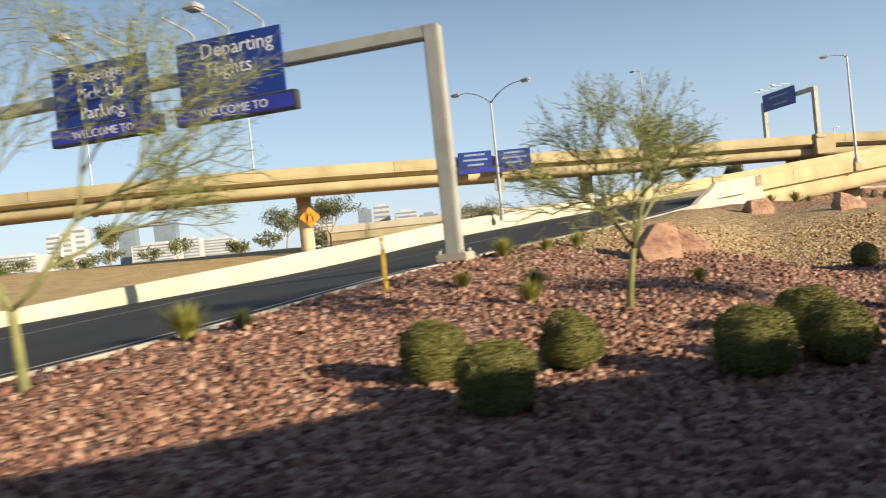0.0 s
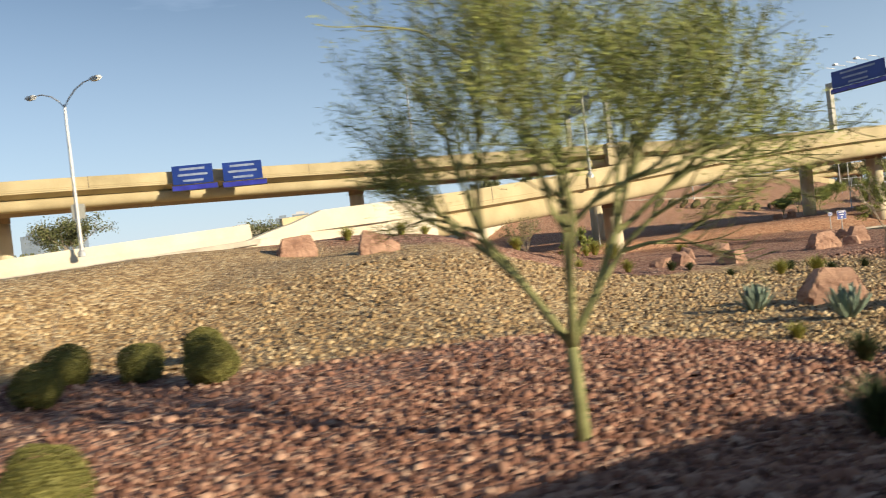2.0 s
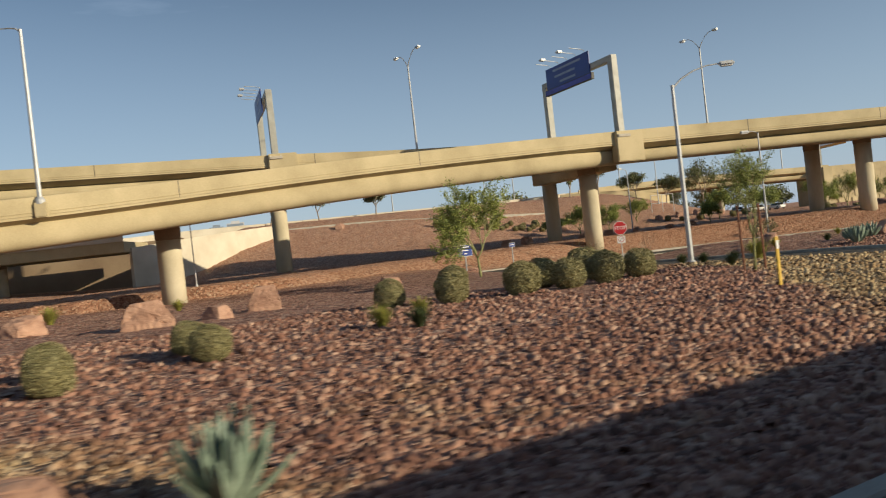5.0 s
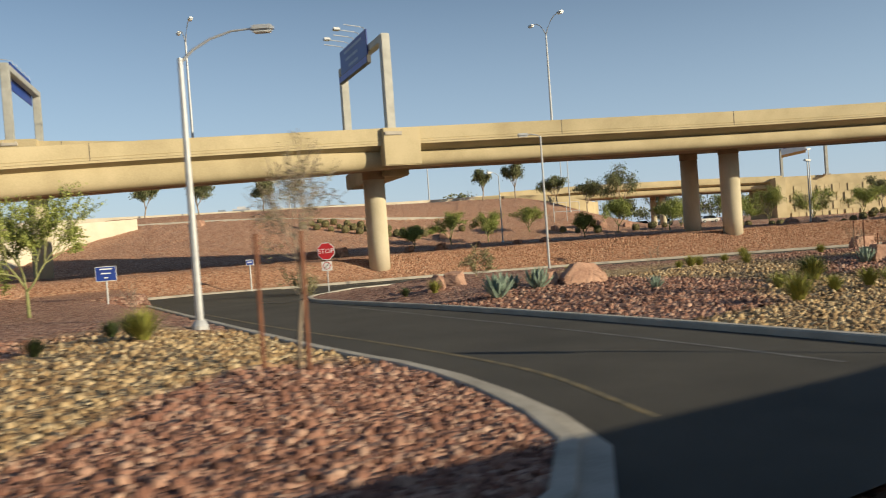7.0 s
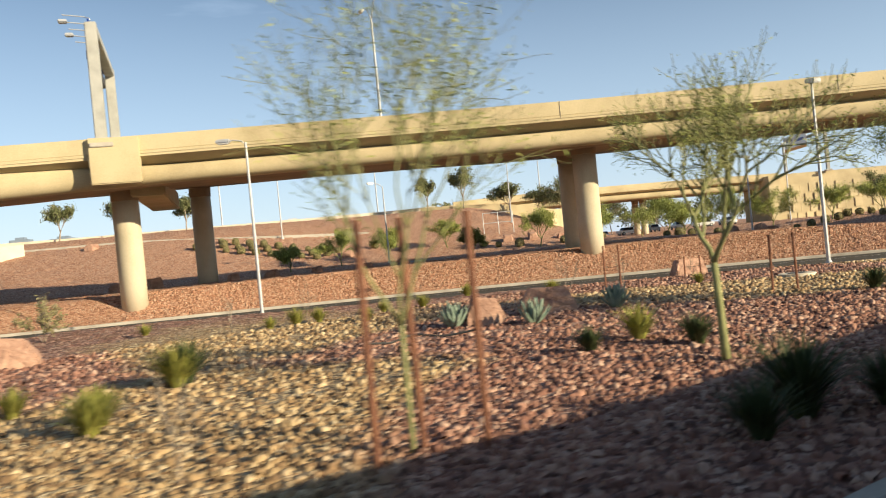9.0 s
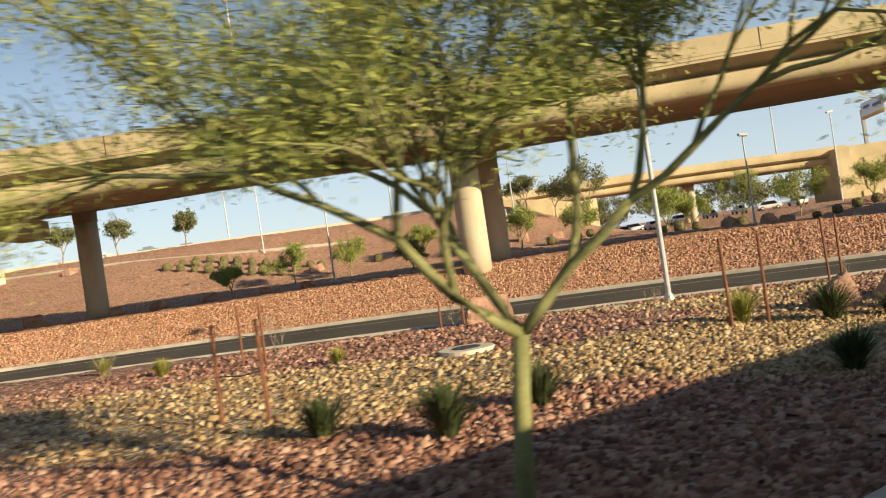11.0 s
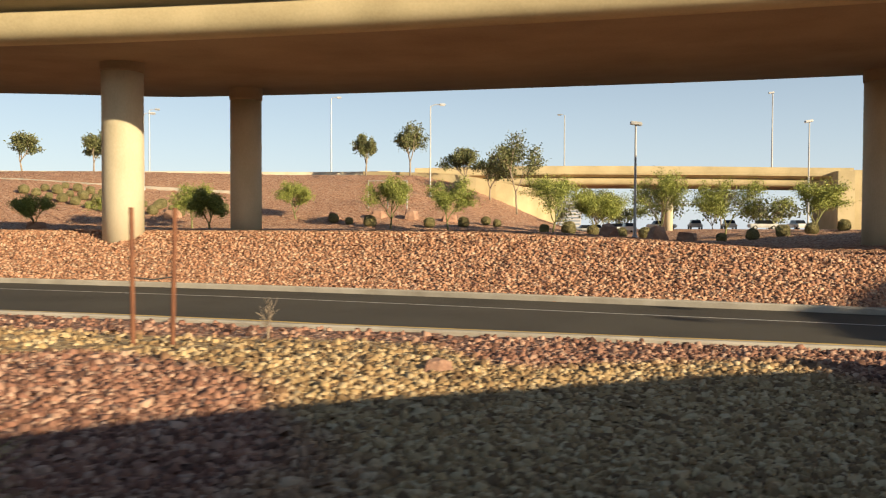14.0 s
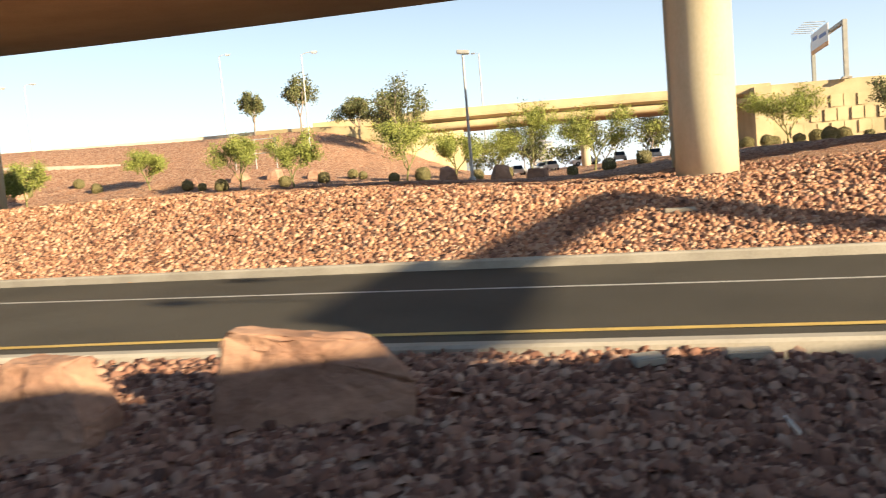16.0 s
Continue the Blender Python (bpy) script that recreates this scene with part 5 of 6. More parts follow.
def agave_proto(seed, leaves=30):
    """A rosette of thick tapering leaves, one metre across."""
    rs = np.random.RandomState(seed)
    ob = thing("agave", "blue-green agave rosette with thick pointed leaves", "agave", Matrix.Translation((0, 0, -200)), "agaves")
    for k in range(leaves):
        a = k * 2.399 + rs.uniform(-0.2, 0.2)
        up = radians(22 + 58 * (k / leaves) + rs.uniform(-6, 6))
        ln, w = rs.uniform(0.5, 0.64), rs.uniform(0.055, 0.075)
        c, s = math.cos(a), math.sin(a)
        verts = []
        for t, ww, th in ((0, 0.75, 0.03), (0.25, 0.95, 0.035), (0.55, 1.0, 0.03), (0.82, 0.6, 0.018), (1.0, 0.03, 0.002)):
            r, z = 0.06 + ln * t * math.cos(up + 0.2 * t), 0.03 + ln * t * math.sin(up + 0.2 * t) * 1.15
            nx_, nz_ = -math.sin(up), math.cos(up)
            for q, off in ((-1, 0.02), (0, -th), (1, 0.02), (0, 0.004)):
                rr, zz = r + nx_ * off, z + nz_ * off
                verts.append((c * rr - s * w * ww * q, s * rr + c * w * ww * q, zz))
        faces = []
        for i in range(4):
            for j in range(4):
                faces.append((i * 4 + j, i * 4 + (j + 1) % 4, i * 4 + 4 + (j + 1) % 4, i * 4 + 4 + j))
        mesh_part("leaf", verts, faces, M_AGAVE, ob)
    return ob


agaves = [agave_proto(s) for s in (1, 2)]
for i, (x, y, w) in enumerate([(29.9, 29.0, 0.98), (30.4, 26.0, 1.02), (34.8, 25.0, 1.0), (46.4, 27.2, 0.95), (50.5, 28.2, 1.05), (80.2, 55.7, 1.15), (81.3, 57.7, 0.8), (82.1, 57.0, 1.05), (95.5, 56.4, 0.85), (97.3, 55.4, 0.8), (100.0, 57.2, 0.85), (84.8, 53.0, 0.6)]):
    set_down(agaves[i % 2], x, y, w * 1.1, zs=1.05)


def boulder(x, y, w, h, seed, d=None, turn=None, label="rough red sandstone boulder on gravel", z=None):
    """A blocky broken sandstone: a hull of scattered corners, chipped and roughened."""
    rs = np.random.RandomState(seed)
    bm = bmesh.new()
    d = d or w * rs.uniform(0.6, 0.85)
    corners = [(rs.uniform(0.4, 1.0, 3) * c * (0.74, 0.74, 1) if c[2] > 0 else rs.uniform(0.78, 1.0, 3) * c) for c in itertools.product((-1, 1), (-1, 1), (-1, 1))]
    for k in range(17):
        if k < 8:
            u = corners[k]
        else:
            u = rs.uniform(-1, 1, 3)
            u *= rs.uniform(0.72, 1.0) / max(abs(u).max(), 0.001)
        bm.verts.new((u[0] * w / 2, u[1] * d / 2, h * (0.5 + 0.5 * u[2]) * 1.1 - 0.2 * h))
    r = bmesh.ops.convex_hull(bm, input=bm.verts)
    junk = [v for v in bm.verts if not v.link_faces]
    bmesh.ops.delete(bm, geom=junk, context="VERTS")
    bmesh.ops.bevel(bm, geom=list(bm.edges), offset=0.014 * w, segments=1, affect="EDGES", clamp_overlap=True)
    bmesh.ops.triangulate(bm, faces=bm.faces)
    for _ in range(3 if w > 1.4 and seed < 120 else 2):
        long = [e for e in bm.edges if e.calc_length() > w * 0.075]
        bmesh.ops.subdivide_edges(bm, edges=long, cuts=1)
        bmesh.ops.triangulate(bm, faces=bm.faces)
    for v in bm.verts:
        p = v.co / w * 2.2 + Vector((seed * 3.1, 0, 0))
        v.co += v.normal * (noise.noise(p) * 0.035 - abs(noise.noise(p * 1.9 + Vector((0, 5, 0)))) * 0.045 + noise.noise(p * 4.1) * 0.02 - abs(noise.noise(Vector((p.x * 2, p.y * 2, p.z * 9)))) * 0.022 + noise.noise(p * 10) * 0.014) * w
    ob = part("boulder", bm, M_ROCK)
    t = rs.uniform(0, 360) if turn is None else turn
    ob.matrix_world = Matrix.Translation((x, y, (gh(x, y) if z is None else z) - 0.05 * h)) @ Matrix.Rotation(radians(t), 4, "Z")
    tagged(ob, label, "boulder", "boulders")
    return ob


def block(x, y, w, d, h, left, right, zl=1.0, zr=1.0, turn=0, seed=1, label="flat-faced red sandstone boulder on gravel"):
    """A split sandstone block: a broad foot and a flat sloping top between two shares of its width."""
    rs = np.random.RandomState(seed)
    bm = bmesh.new()
    for u, v, z in ((0, 0, -0.15), (1, 0, -0.15), (1, 1, -0.15), (0, 1, -0.15), (-0.02, 0.1, 0.3), (1.02, 0.08, 0.28), (0.98, 0.9, 0.3), (0.03, 0.92, 0.3),
                    (left, 0.22, zl), (right, 0.25, zr), (right - 0.03, 0.8, zr * 0.95), (left + 0.04, 0.78, zl * 0.97), ((left + right) / 2, 0.12, 0.72 * (zl + zr) / 2)):
        jig = rs.uniform(-0.03, 0.03, 3)
        bm.verts.new(((u - 0.5 + jig[0]) * w, (v - 0.5 + jig[1]) * d, (z + jig[2]) * h))
    bmesh.ops.convex_hull(bm, input=bm.verts)
    bmesh.ops.delete(bm, geom=[v for v in bm.verts if not v.link_faces], context="VERTS")
    bmesh.ops.bevel(bm, geom=list(bm.edges), offset=0.018 * w, segments=2, affect="EDGES", clamp_overlap=True)
    bmesh.ops.triangulate(bm, faces=bm.faces)
    for _ in range(3):
        bmesh.ops.subdivide_edges(bm, edges=[e for e in bm.edges if e.calc_length() > w * 0.06], cuts=1)
        bmesh.ops.triangulate(bm, faces=bm.faces)
    bm.normal_update()
    for v in bm.verts:
        p = v.co / w * 2.0 + Vector((seed * 2.3, 0, 0))
        v.co += v.normal * (noise.noise(p) * 0.03 - abs(noise.noise(Vector((p.x * 2.2, p.y * 2, p.z * 6)))) * 0.03 + noise.noise(p * 8) * 0.012 - max(0.0, noise.noise(p * 3.3) - 0.25) * 0.08) * w
    ob = part("boulder", bm, M_ROCK)
    ob.matrix_world = Matrix.Translation((x, y, gh(x, y))) @ Matrix.Rotation(radians(turn), 4, "Z")
    return tagged(ob, label, "boulder", "boulders")


for i, row in enumerate([(130.8, 69.1, 0.8, 0.7, 0.64, 0.22, 0.72, 1, 0.94, -4), (132.68, 69.45, 1.4, 0.8, 0.66, 0.08, 0.84, 1.0, 0.8, 4), (109.45, 73.7, 1.6, 0.9, 1.0, 0.1, 0.97, 1, 0.95, 5),
                         (116.75, 63.0, 1.0, 0.7, 0.75, 0.52, 0.86, 0.78, 1.0, 4), (119.0, 63.4, 2.1, 1.1, 0.76, 0.18, 0.66, 0.9, 1.0, 3), (5.8, 23.4, 1.3, 1.0, 1.1, 0.42, 0.93, 0.92, 1.0, 10), (7.3, 25.0, 1.4, 1.0, 0.8, 0.1, 0.6, 1, 0.85, 0),
                         (7.5, 13.7, 1.5, 1.0, 0.85, 0.12, 0.8, 0.95, 0.9, 0), (6.45, 11.1, 1.25, 0.95, 1.05, 0.25, 0.75, 1, 0.95, 8), (33.15, 26.5, 1.6, 1.1, 1.0, 0.15, 0.72, 1, 0.85, 6), (32.1, 29.0, 1.5, 1.0, 0.95, 0.3, 0.85, 1, 0.9, -8),
                         (48.5, 27.2, 1.9, 1.2, 0.72, 0.08, 0.92, 1, 1, 5), (84.2, 58.0, 1.75, 1.0, 0.82, 0.3, 0.82, 1, 0.9, 8), (98.3, 58.0, 1.5, 0.9, 0.72, 0.15, 0.85, 1, 0.95, 0), (96.3, 56.6, 0.95, 0.8, 0.72, 0.2, 0.8, 1, 0.9, 0),
                         (18.0, 41.6, 1.5, 0.9, 0.78, 0.12, 0.9, 0.95, 1, 12), (20.9, 38.2, 1.4, 0.9, 0.8, 0.1, 0.55, 1, 0.8, 6), (47.0, 50.5, 1.75, 1.0, 1.0, 0.15, 0.75, 0.9, 1, 4), (51.0, 53.0, 1.25, 0.8, 1.0, 0.25, 0.85, 0.95, 1, 0)]):
    block(*row, seed=200 + i)
for i, (x, y, w, h) in enumerate([(37.2, 48, 1.3, 0.85), (38.4, 45.2, 1.7, 0.75), (35.8, 47.5, 1.3, 0.6), (26.6, 50.0, 1.3, 0.7), (49.3, 51.2, 1.0, 0.55), (57.5, 63, 1.5, 0.85), (40, 53, 1.3, 0.8), (42.3, 53.3, 1.6, 0.85), (82.9, 58.3, 1.0, 0.65),
                                  (80.3, 62.8, 1.1, 0.75), (79.2, 61.4, 1.0, 0.7), (132.0, 67.6, 0.5, 0.14), (124.2, 68.5, 0.45, 0.2), (117.2, 69.5, 0.4, 0.3)]):
    boulder(x, y, w, h * 1.1, 20 + i)


def branch_lines(rs, start, way, length, radius, depth, out, spread=0.55, up=0.1):
    """Grows bent limbs recursively; collects (points, radii, depth)."""
    pts, p, d = [start], np.array(start, float), np.array(way, float)
    n = 4
    for k in range(n):
        d = d + rs.normal(size=3) * 0.10 + (0, 0, up * 0.25)
        d /= np.linalg.norm(d)
        p = p + d * length / n
        pts.append(tuple(p))
    out.append((pts, [radius * (1 - 0.32 * k / n) for k in range(n + 1)], depth))
    if depth <= 0:
        return
    side = np.cross(d, rs.normal(size=3))
    side /= np.linalg.norm(side)
    other = np.cross(d, side)
    kids = 2 + (rs.rand() < 0.55)
    a0 = rs.uniform(0, math.tau)
    for k in range(kids + 1):
        a, turn = a0 + math.tau * k / kids + rs.normal() * 0.3, spread * rs.uniform(0.6, 1.35)
        nd = d * math.cos(turn) + (side * math.cos(a) + other * math.sin(a)) * math.sin(turn)
        nd[2] += up
        nd /= np.linalg.norm(nd)
        at = pts[n] if k < kids else pts[2]
        branch_lines(rs, at, nd, length * rs.uniform(0.62, 0.88), radius * 0.66, depth - 1, out, spread, up)


def tree(x, y, height, crown, seed, label, leaf=M_LEAF, bark=M_BARK, leaves=5000, size=0.05, stems=3, lean=0.6, depth=4, stretch=3.0, name="palo_verde_tree", group="", z=None, trunk=0.075, bole=0.22, fluff=0.018, twig_r=0.006, spread=0.5, up=0.06, tip=(0, 0), bare=0.0):
    """A short trunk that forks into limbs, twigs and a loose crown of small leaves."""
    rs = np.random.RandomState(seed)
    ob = thing(name, label, "tree", Matrix.Translation((x, y, (gh(x, y) if z is None else z) - 0.1)), group)
    bend = rs.normal(size=2) * 0.05 + np.array(tip) * 0.3
    fork = (bend[0] * 0.5, bend[1] * 0.5, bole)
    lines = [([(0, 0, 0), (bend[0] * 0.1, bend[1] * 0.1, bole * 0.3), (bend[0] * 0.3, bend[1] * 0.3, bole * 0.7), fork], [trunk * 1.15, trunk, trunk * 0.92, trunk * 0.85], 9)]
    limbs = []
    for k in range(stems):
        a = math.tau * k / stems + rs.uniform(-0.5, 0.5) + seed
        w = np.array((math.cos(a) * math.sin(lean) + tip[0] * 0.3, math.sin(a) * math.sin(lean) + tip[1] * 0.3, math.cos(lean)))
        branch_lines(rs, (0, 0, 0), w / np.linalg.norm(w), 0.3, trunk * 0.68, depth, limbs, spread, up)
    allp = np.concatenate([np.array(q[0]) for q in limbs])
    top = np.percentile(allp[:, 2], 99)
    wide = np.percentile(np.hypot(allp[:, 0], allp[:, 1]), 97)
    sx, sz = crown / 2 / wide, height * (1 - bole) / top
    put = lambda p: (p[0] * sx + fork[0] * height, p[1] * sx + fork[1] * height, p[2] * sz + bole * height)
    bm = bmesh.new()
    tube(bm, [(p[0] * height, p[1] * height, p[2] * height) for p in lines[0][0]], lines[0][1], 9)
    part("trunk", bm, bark, ob, smooth=True)
    for pts, rad, dep in limbs:
        if dep == depth:
            bm = bmesh.new()
            tube(bm, [put(p) for p in pts], [max(r, twig_r) for r in rad], 7)
            part("limb", bm, bark, ob, smooth=True)
    bm = bmesh.new()
    for pts, rad, dep in limbs:
        if dep < depth:
            tube(bm, [put(p) for p in pts], [max(r, twig_r) for r in rad], 7 if dep > 2 else 4 if dep > 0 else 3, cap=False)
    part("branchwork", bm, bark, ob, smooth=True)["kind"] = "stuff"
    if leaf is not None:
        ends = np.array([[put(p) for p in q[0]] for q in limbs if q[2] <= 1])
        which, i, t = rs.randint(len(ends), size=leaves), rs.randint(4, size=leaves), rs.rand(leaves, 1)
        pos = ends[which, i] * (1 - t) + ends[which, i + 1] * t
        pos = pos + rs.normal(size=(leaves, 3)) * (fluff * crown, fluff * crown, fluff * height * 0.7)
        pos = pos[pos[:, 2] > bare * height]
        leaf_mesh("crown", pos, size, rs, leaf, ob, stretch)
    return ob


pv = "feathery palo verde tree with green bark on gravel"
near = dict(depth=5, size=0.015, stretch=4.5)
tree(2.1, 14.6, 4.0, 4.4, 1, pv, leaves=6000, bare=0.5, stems=3, bole=0.3, trunk=0.06, **near)
tree(-7.2, 11.8, 5.4, 6.4, 2, pv, leaves=12000, stems=3, **near)
tree(9.7, 13.4, 4.3, 5.0, 3, pv, leaves=11000, bare=0.6, up=0.1, spread=0.42, stems=5, lean=0.48, bole=0.07, trunk=0.055, **near)
tree(21.1, 17.8, 5.6, 5.6, 4, pv, leaves=40000, bare=0.42, up=0.12, stems=3, bole=0.2, trunk=0.085, **near)
tree(66.2, 43.6, 3.8, 2.8, 5, "young staked palo verde tree on gravel", leaves=8000, size=0.022, stems=2, lean=0.35, bole=0.3, trunk=0.04)
tree(62.8, 64, 5.2, 5.4, 6, pv, leaves=16000, size=0.045, stems=3)
tree(73.0, 42.6, 3.9, 2.2, 7, "thin staked young tree nearly bare of leaves", M_GREYBUSH, M_GREYBARK, 900, 0.02, 2, 0.25, bole=0.35, trunk=0.035)
tree(98.45, 48.0, 4.4, 4.4, 8, pv, twig_r=0.004, leaves=4200, stems=2, lean=0.65, bole=0.36, trunk=0.065, **near)
tree(93.4, 44.9, 4.9, 3.8, 9, "young palo verde tree tied between wooden stakes", leaves=2200, size=0.017, stretch=4.0, depth=4, stems=3, lean=0.5, bole=0.3, trunk=0.03, twig_r=0.003)
tree(108.9, 51.9, 5.6, 8.2, 10, pv, leaves=95000, bare=0.42, stems=3, lean=0.85, bole=0.29, trunk=0.088, fluff=0.028, **near)
tree(45.6, 25.6, 4.5, 4.5, 13, "bare grey tree without leaves on gravel", None, M_GREYBARK, 0, stems=3, lean=0.55, name="bare_tree", tip=(0.9, 0), depth=3, trunk=0.07, bole=0.38)
tree(34.3, 55.5, 2.2, 2.0, 15, "small leafy green tree on gravel", leaves=3000, size=0.05, stems=3, depth=3, bole=0.15, trunk=0.03)
tree(36.4, 32.2, 3.3, 1.9, 14, "thin bare sapling on gravel", None, M_GREYBARK, 0, stems=2, lean=0.45, name="bare_sapling", depth=2, trunk=0.045, bole=0.45)
for i, (x, y, h) in enumerate([(87.8, 44.9, 1.2), (89.3, 62.4, 1.2), (91.5, 66, 1.4), (86.4, 50.5, 1.0), (112.6, 61.9, 1.0), (108.3, 70.6, 0.9), (121.0, 71.3, 0.8), (100.4, 63.0, 1.5), (103.5, 66.5, 1.4), (91, 44.8, 1.2), (68.4, 55, 1.5), (12.5, 28.5, 1.7), (7.8, 19.5, 1.3)]):
    tree(x, y, h, h * 0.6, 30 + i, "small pale leafless shrub in the gravel", None, M_GREYBARK, 0, stems=2, lean=0.35, name="bare_shrub", depth=2, trunk=0.016, bole=0.08)
for i, (x, y, h, w) in enumerate([(74.0, 74.5, 1.9, 3.0), (82.3, 66.5, 1.6, 2.0), (31.5, 57, 2.2, 2.6)]):
    tree(x, y, h, w, 50 + i, "dry straw-coloured feathery shrub", M_GREYBUSH, M_GREYBARK, 1500, 0.04, 5, 0.8, name="dry_shrub", depth=3, trunk=0.02, bole=0.05)


def stakes(x, y, h, turn, n=2, gap=0.75, label="pair of brown wooden tree stakes with a tie"):
    ob = thing("tree_stakes", label, "tree stakes", Matrix.Translation((x, y, gh(x, y))) @ Matrix.Rotation(radians(turn), 4, "Z"), "tree stakes")
    tops = []
    for k in range(n):
        bm = bmesh.new()
        px, py = (k - (n - 1) / 2) * gap, (0.35 if k == 1 and n == 3 else 0.0)
        dx, dy = random.uniform(-0.05, 0.05), random.uniform(-0.04, 0.04)
        tube(bm, [(px, py, -0.3), (px + dx * 0.5, py + dy * 0.5, h * 0.5), (px + dx, py + dy, h)], 0.036, 8)
        part("stake", bm, M_WOOD, ob)
        tops.append((px + dx * 0.5, py + dy * 0.5))
    for a, b in zip(tops, tops[1:]):
        bm = bmesh.new()
        z = h * 0.5
        tube(bm, [(a[0], a[1], z), ((a[0] + b[0]) / 2, (a[1] + b[1]) / 2 - 0.03, z - 0.04), (b[0], b[1], z)], 0.012, 5)
        part("tie", bm, M_DARK, ob)
    return ob


stakes(114.4, 61.6, 1.85, 0)
stakes(119.85, 69.45, 2.05, 27, 2, 0.55)
stakes(122.12, 61.45, 2.35, 2, 3, 0.32, "three dark wooden tree stakes with ties")
stakes(93.6, 44.7, 2.5, 10, 3, 0.6, "three brown wooden tree stakes with ties")
stakes(66.2, 43.6, 2.1, 0)
stakes(72.8, 42.4, 2.3, 0)
stakes(108.2, 70.4, 0.9, 0)
stakes(105.0, 57.5, 1.6, 0)
stakes(103.0, 66.0, 1.6, 0, 2, 0.6)

# beyond the berm
for i, (x, y, h, w) in enumerate([(93.1, 122, 3.9, 4.6), (98.2, 124, 3.6, 4.0), (105.1, 110, 2.7, 3.0), (105.5, 130, 3.3, 4.4), (115.1, 124, 4.2, 3.8), (120.2, 120, 3.9, 4.3), (128.2, 120, 4.3, 5.6), (131.5, 123, 3.4, 3.4), (137.3, 125, 5.4, 4.4), (141.5, 122, 4.5, 5.4), (147.5, 120, 3.9, 5.2), (155, 122, 4.0, 5.0),
                                  (88, 118, 2.6, 3.0), (160, 112, 4.2, 5.0), (135, 145, 4.6, 6)]):
    tree(x, y, h, w, 60 + i, "green palo verde tree behind the gravel berm", fluff=0.05, twig_r=0.01, leaves=8000, size=0.05, stems=3, lean=0.6, depth=3, stretch=3.6, bole=0.2)
for i, (x, y, h, w) in enumerate([(53.6, 158, 5.4, 4.2), (61.6, 158, 5.2, 4.4), (71.3, 158, 5.0, 3.9), (106.8, 158, 5.0, 3.0), (112.4, 158, 6.2, 4.2), (119.3, 157, 4.8, 5.4), (125.6, 145, 8.6, 6.4), (122.5, 152, 5.0, 5), (176, 150, 6, 6), (150, 200, 8, 9), (140, 205, 8, 9), (162, 205, 8, 9), (-8, 110, 7, 8), (-16, 130, 6.5, 8), (-40, 120, 6, 7), (14, 118, 6.5, 7)]):
    tree(x, y, h, w, 80 + i, "broad dusty green tree standing far off", M_BROADLEAF, M_GREYBARK, 4500, 0.15, 3, 0.5, 3, 1.5, "broadleaf_tree", "far trees", trunk=0.11, bole=0.3, fluff=0.055, twig_r=0.02)
for i in range(14):
    tree(118 + 8.5 * i, 226 + (i * 29) % 40, 5.5 + (i * 7 % 4) * 0.9, 8.5 + (i % 3) * 2, 170 + i, "dusty green tree beyond the overpass", M_BROADLEAF, M_GREYBARK, 900, 0.4, 4, 0.6, 2, 1.4, "broadleaf_tree", "town trees", trunk=0.12, bole=0.12, fluff=0.08, twig_r=0.03)
for i in range(16):
    tree(-150 + 11 * i + (i % 3) * 4, 262 + (i * 37) % 60, 6.0 + (i % 4), 8.0 + (i % 3) * 2, 140 + i, "hazy green tree at the edge of town", M_BROADLEAF, M_GREYBARK, 700, 0.5, 3, 0.5, 2, 1.4, "broadleaf_tree", "town trees", trunk=0.14, bole=0.25, fluff=0.07, twig_r=0.03)
far_rows = [(109.4, 128.2), (111, 127.1), (113.1, 125.5), (118.2, 125.3), (121, 126.5), (122.8, 129.5), (123.8, 128.4)] + [(139 + 2.4 * k, 113 + (k % 4) * 1.3) for k in range(12)] + [(76.4 + 1.75 * (k % 9) + 1.2 * (k // 9), 134.9 - 0.72 * (k % 9) + 1.7 * (k // 9)) for k in range(27)] + [(150 + 2.2 * k, 121 + (k % 3)) for k in range(8)] + [(88 + 3.1 * k, 131 + (k % 2) * 3) for k in range(5)] + [(127.5 + 1.9 * k, 118.5 + (k % 3) * 1.1) for k in range(5)]
for i, (x, y) in enumerate(far_rows):
    set_down(grey[i % 2], x, y, random.uniform(0.7, 1.1))
for i, (x, y, w, h) in enumerate([(113, 131, 1.8, 1.0), (116, 131, 2.0, 1.1), (119.5, 130.6, 1.6, 0.9), (109, 130, 1.6, 0.9), (131.5, 112.5, 2.0, 1.1), (134.6, 112.2, 1.7, 1.2), (137, 114, 1.5, 0.9), (63, 140, 1.9, 1.1), (94, 130, 1.6, 0.9),
                                  (76, 100.5, 1.4, 0.9), (78.5, 101.5, 1.6, 1.1), (84.5, 101, 1.2, 0.8), (87.5, 101, 1.3, 0.8), (91, 101.5, 1.1, 0.7), (95, 101.5, 1.0, 0.6), (98, 102, 1.2, 0.7)]):
    boulder(x, y, w, h, 120 + i)
for p in green + grey + tufts + darks + agaves:
    discard(p)


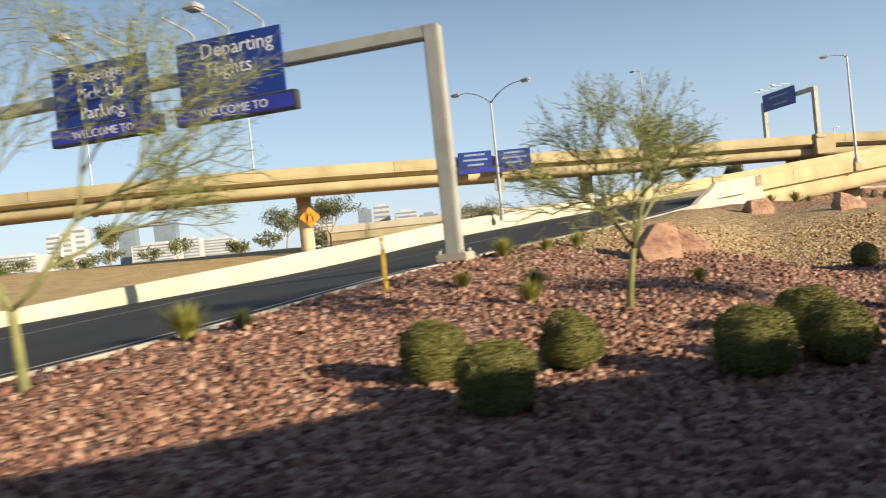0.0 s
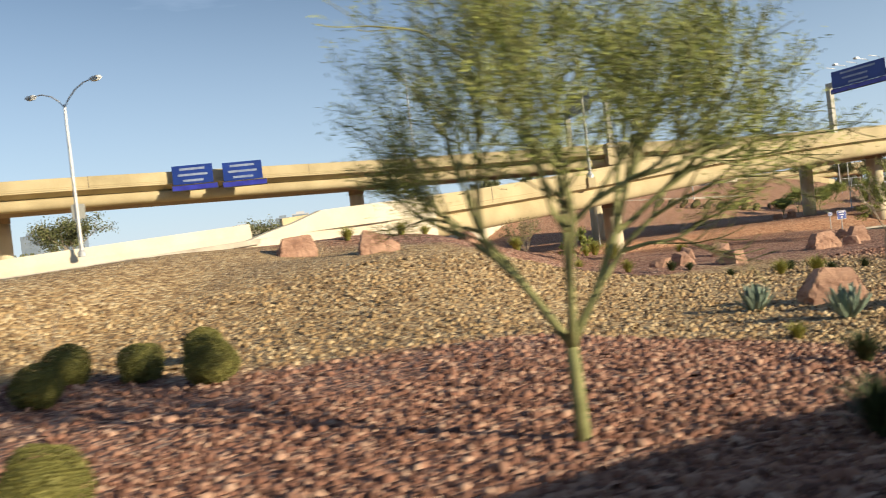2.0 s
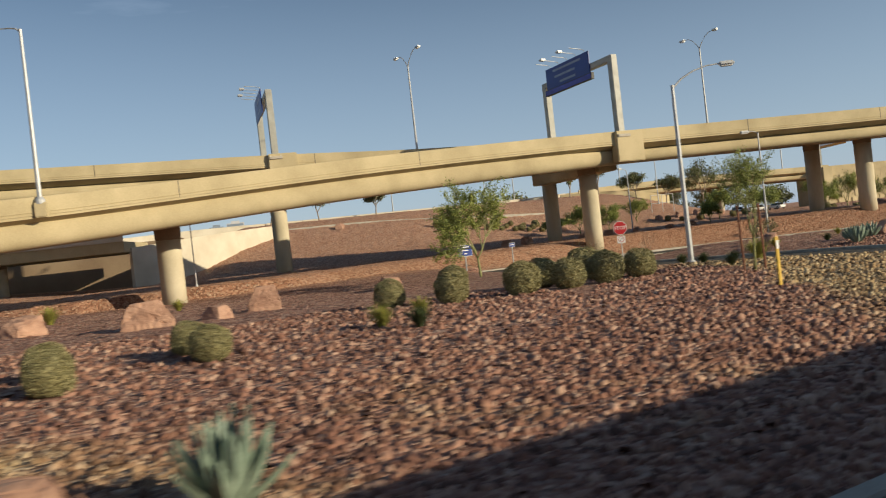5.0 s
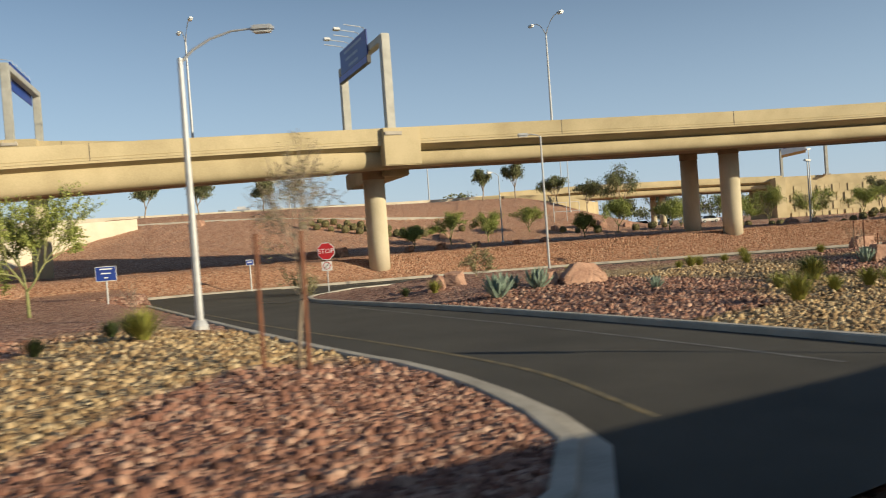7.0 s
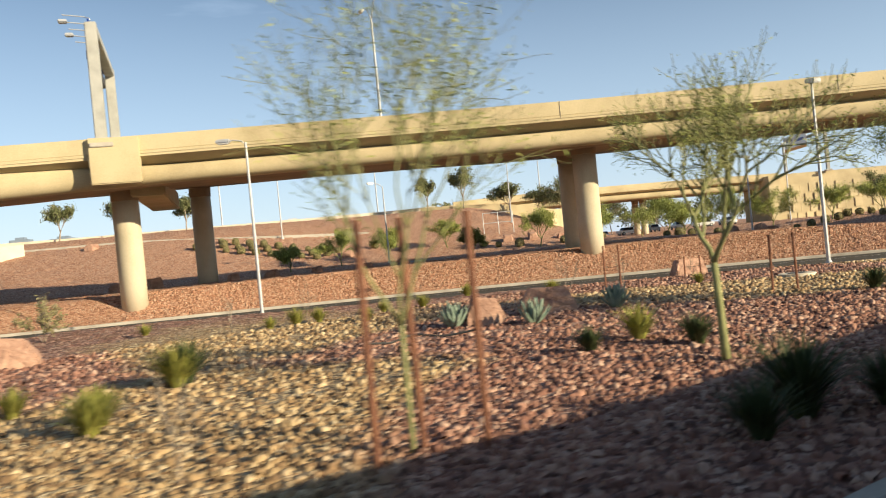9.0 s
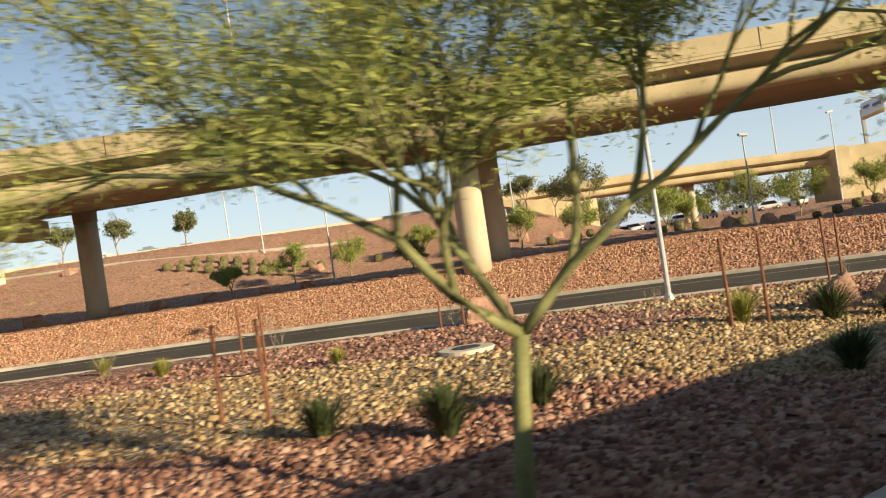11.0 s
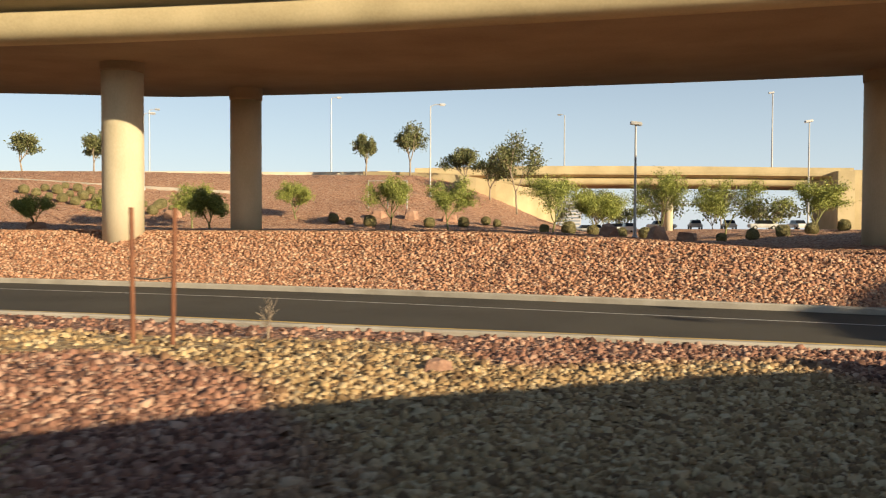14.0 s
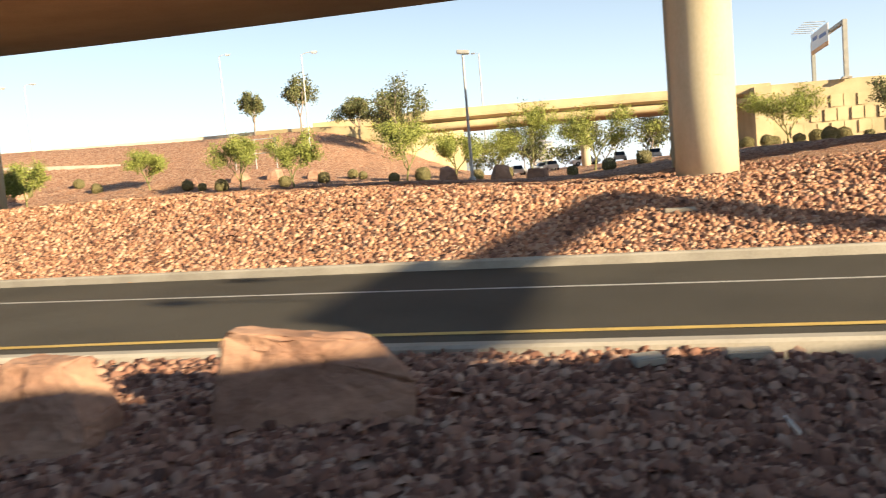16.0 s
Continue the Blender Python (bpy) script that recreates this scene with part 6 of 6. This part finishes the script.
# ---- parked cars far off ----
def car(x, y, z, turn, label):
    ob = thing("car", label, "car", Matrix.Translation((x, y, z)) @ Matrix.Rotation(radians(turn), 4, "Z"), "parked cars")
    bm = bmesh.new()
    box(bm, 0, 0, 0.62, 4.4, 1.75, 0.62, 0.16)
    part("body", bm, M_CARPAINT, ob)
    bm = bmesh.new()
    r = box(bm, -0.15, 0, 1.18, 2.5, 1.5, 0.56, 0.0)
    for v in r["verts"]:
        if v.co.z > 1.2:
            v.co.x = -0.15 + (v.co.x + 0.15) * 0.68
            v.co.y *= 0.86
    part("cabin", bm, M_WINDOW, ob, "dark glass cabin")
    for px in (-1.35, 1.35):
        for py in (-0.8, 0.8):
            bm = bmesh.new()
            tube(bm, [(px, py - 0.1, 0.33), (px, py + 0.1, 0.33)], 0.33, 16)
            wheel = part("wheel", bm, M_TYRE, ob)
            bm = bmesh.new()
            tube(bm, [(px, py - 0.11, 0.33), (px, py + 0.11, 0.33)], 0.19, 12)
            part("rim", bm, M_STEEL, wheel)
    return ob


random.seed(3)
for k in range(9):
    x, y = 138 + 3.4 * (k % 7) * 1.5, 186 + 14 * (k // 7)
    car(x, y, gh(x, y) + 0.02, random.choice((85, 95, 180, 10)), random.choice(("white parked car far off", "dark parked car far off", "silver parked car far off")))

# ---- loose gravel ----
rs = np.random.RandomState(7)
tl = left_of(TRAVEL)
seg = np.r_[0, np.cumsum(np.linalg.norm(np.diff(TRAVEL[:, :2], axis=0), axis=1))]


def beside_road(n, s0, s1, d0, d1, power=1.0):
    s = rs.uniform(s0, s1, n)
    d = d0 + (d1 - d0) * rs.rand(n) ** power
    x = np.interp(s, seg, TRAVEL[:, 0]) + d * np.interp(s, seg, tl[:, 0])
    y = np.interp(s, seg, TRAVEL[:, 1]) + d * np.interp(s, seg, tl[:, 1])
    return x, y


quad = np.array([(4, 5, 6, 7), (0, 1, 5, 4), (1, 2, 6, 5), (2, 3, 7, 6), (3, 0, 4, 7)])
corner = np.array([(-1, -1, -1), (1, -1, -1), (1, 1, -1), (-1, 1, -1), (-1, -1, 1), (1, -1, 1), (1, 1, 1), (-1, 1, 1)], float)


def strew(X, Y, big, mat, label):
    """Angular stones lying at the given places, joined in one mesh."""
    keep = ~in_beds(X, Y)
    X, Y, big = X[keep], Y[keep], big[keep]
    Z = ground_height(X, Y)
    n = len(X)
    shape = corner[None] * (1 + rs.uniform(-0.5, 0.25, (n, 8, 3)))
    shape[:, 4:, :2] *= rs.uniform(0.4, 0.9, (n, 1, 1))
    shape *= (big[:, None] * rs.uniform(0.65, 1.3, (n, 3)) * (1, 1, 0.65))[:, None, :] * 0.62
    a, b = rs.uniform(0, math.tau, n), rs.normal(0, 0.45, n)
    ca, sa_, cb, sb = np.cos(a)[:, None], np.sin(a)[:, None], np.cos(b)[:, None], np.sin(b)[:, None]
    x1, z1 = shape[..., 0] * cb + shape[..., 2] * sb, shape[..., 2] * cb - shape[..., 0] * sb
    P = np.stack([x1 * ca - shape[..., 1] * sa_ + X[:, None], x1 * sa_ + shape[..., 1] * ca + Y[:, None], z1 + (Z + big * rs.uniform(0.0, 0.32, n))[:, None]], -1).reshape(-1, 3)
    Q = (np.arange(n)[:, None, None] * 8 + quad[None]).reshape(-1)
    me = bpy.data.meshes.new("gravel")
    me.vertices.add(len(P))
    me.vertices.foreach_set("co", P.ravel())
    me.loops.add(len(Q))
    me.loops.foreach_set("vertex_index", Q)
    me.polygons.add(len(Q) // 4)
    me.polygons.foreach_set("loop_start", np.arange(0, len(Q), 4))
    me.update(calc_edges=True)
    store_tan(me, P[:, 0], P[:, 1])
    me.materials.append(mat)
    tagged(new("gravel", me), label, "gravel", kind="stuff")


near_xy, far_xy = beside_road(122000, 34, 204, 3.62, 11.5), beside_road(46000, 34, 204, 11.5, 24.0)
last_xy = beside_road(34000, 172, 205, 3.62, 9.5)
strew(np.r_[near_xy[0], last_xy[0], far_xy[0]], np.r_[near_xy[1], last_xy[1], far_xy[1]], np.r_[0.038 + 0.066 * rs.rand(122000) ** 1.6, rs.uniform(0.035, 0.075, 34000), rs.uniform(0.06, 0.115, 46000)], M_STONE, "loose angular red and tan gravel stones")
bx = rs.uniform(80, 165, 50000)
strew(bx, np.interp(bx, FRONT_FAR[:, 0], FRONT_FAR[:, 1]) + 0.3 + 6.4 * rs.rand(50000), rs.uniform(0.05, 0.098, 50000), M_BERM, "crushed pale salmon rock covering the berm")
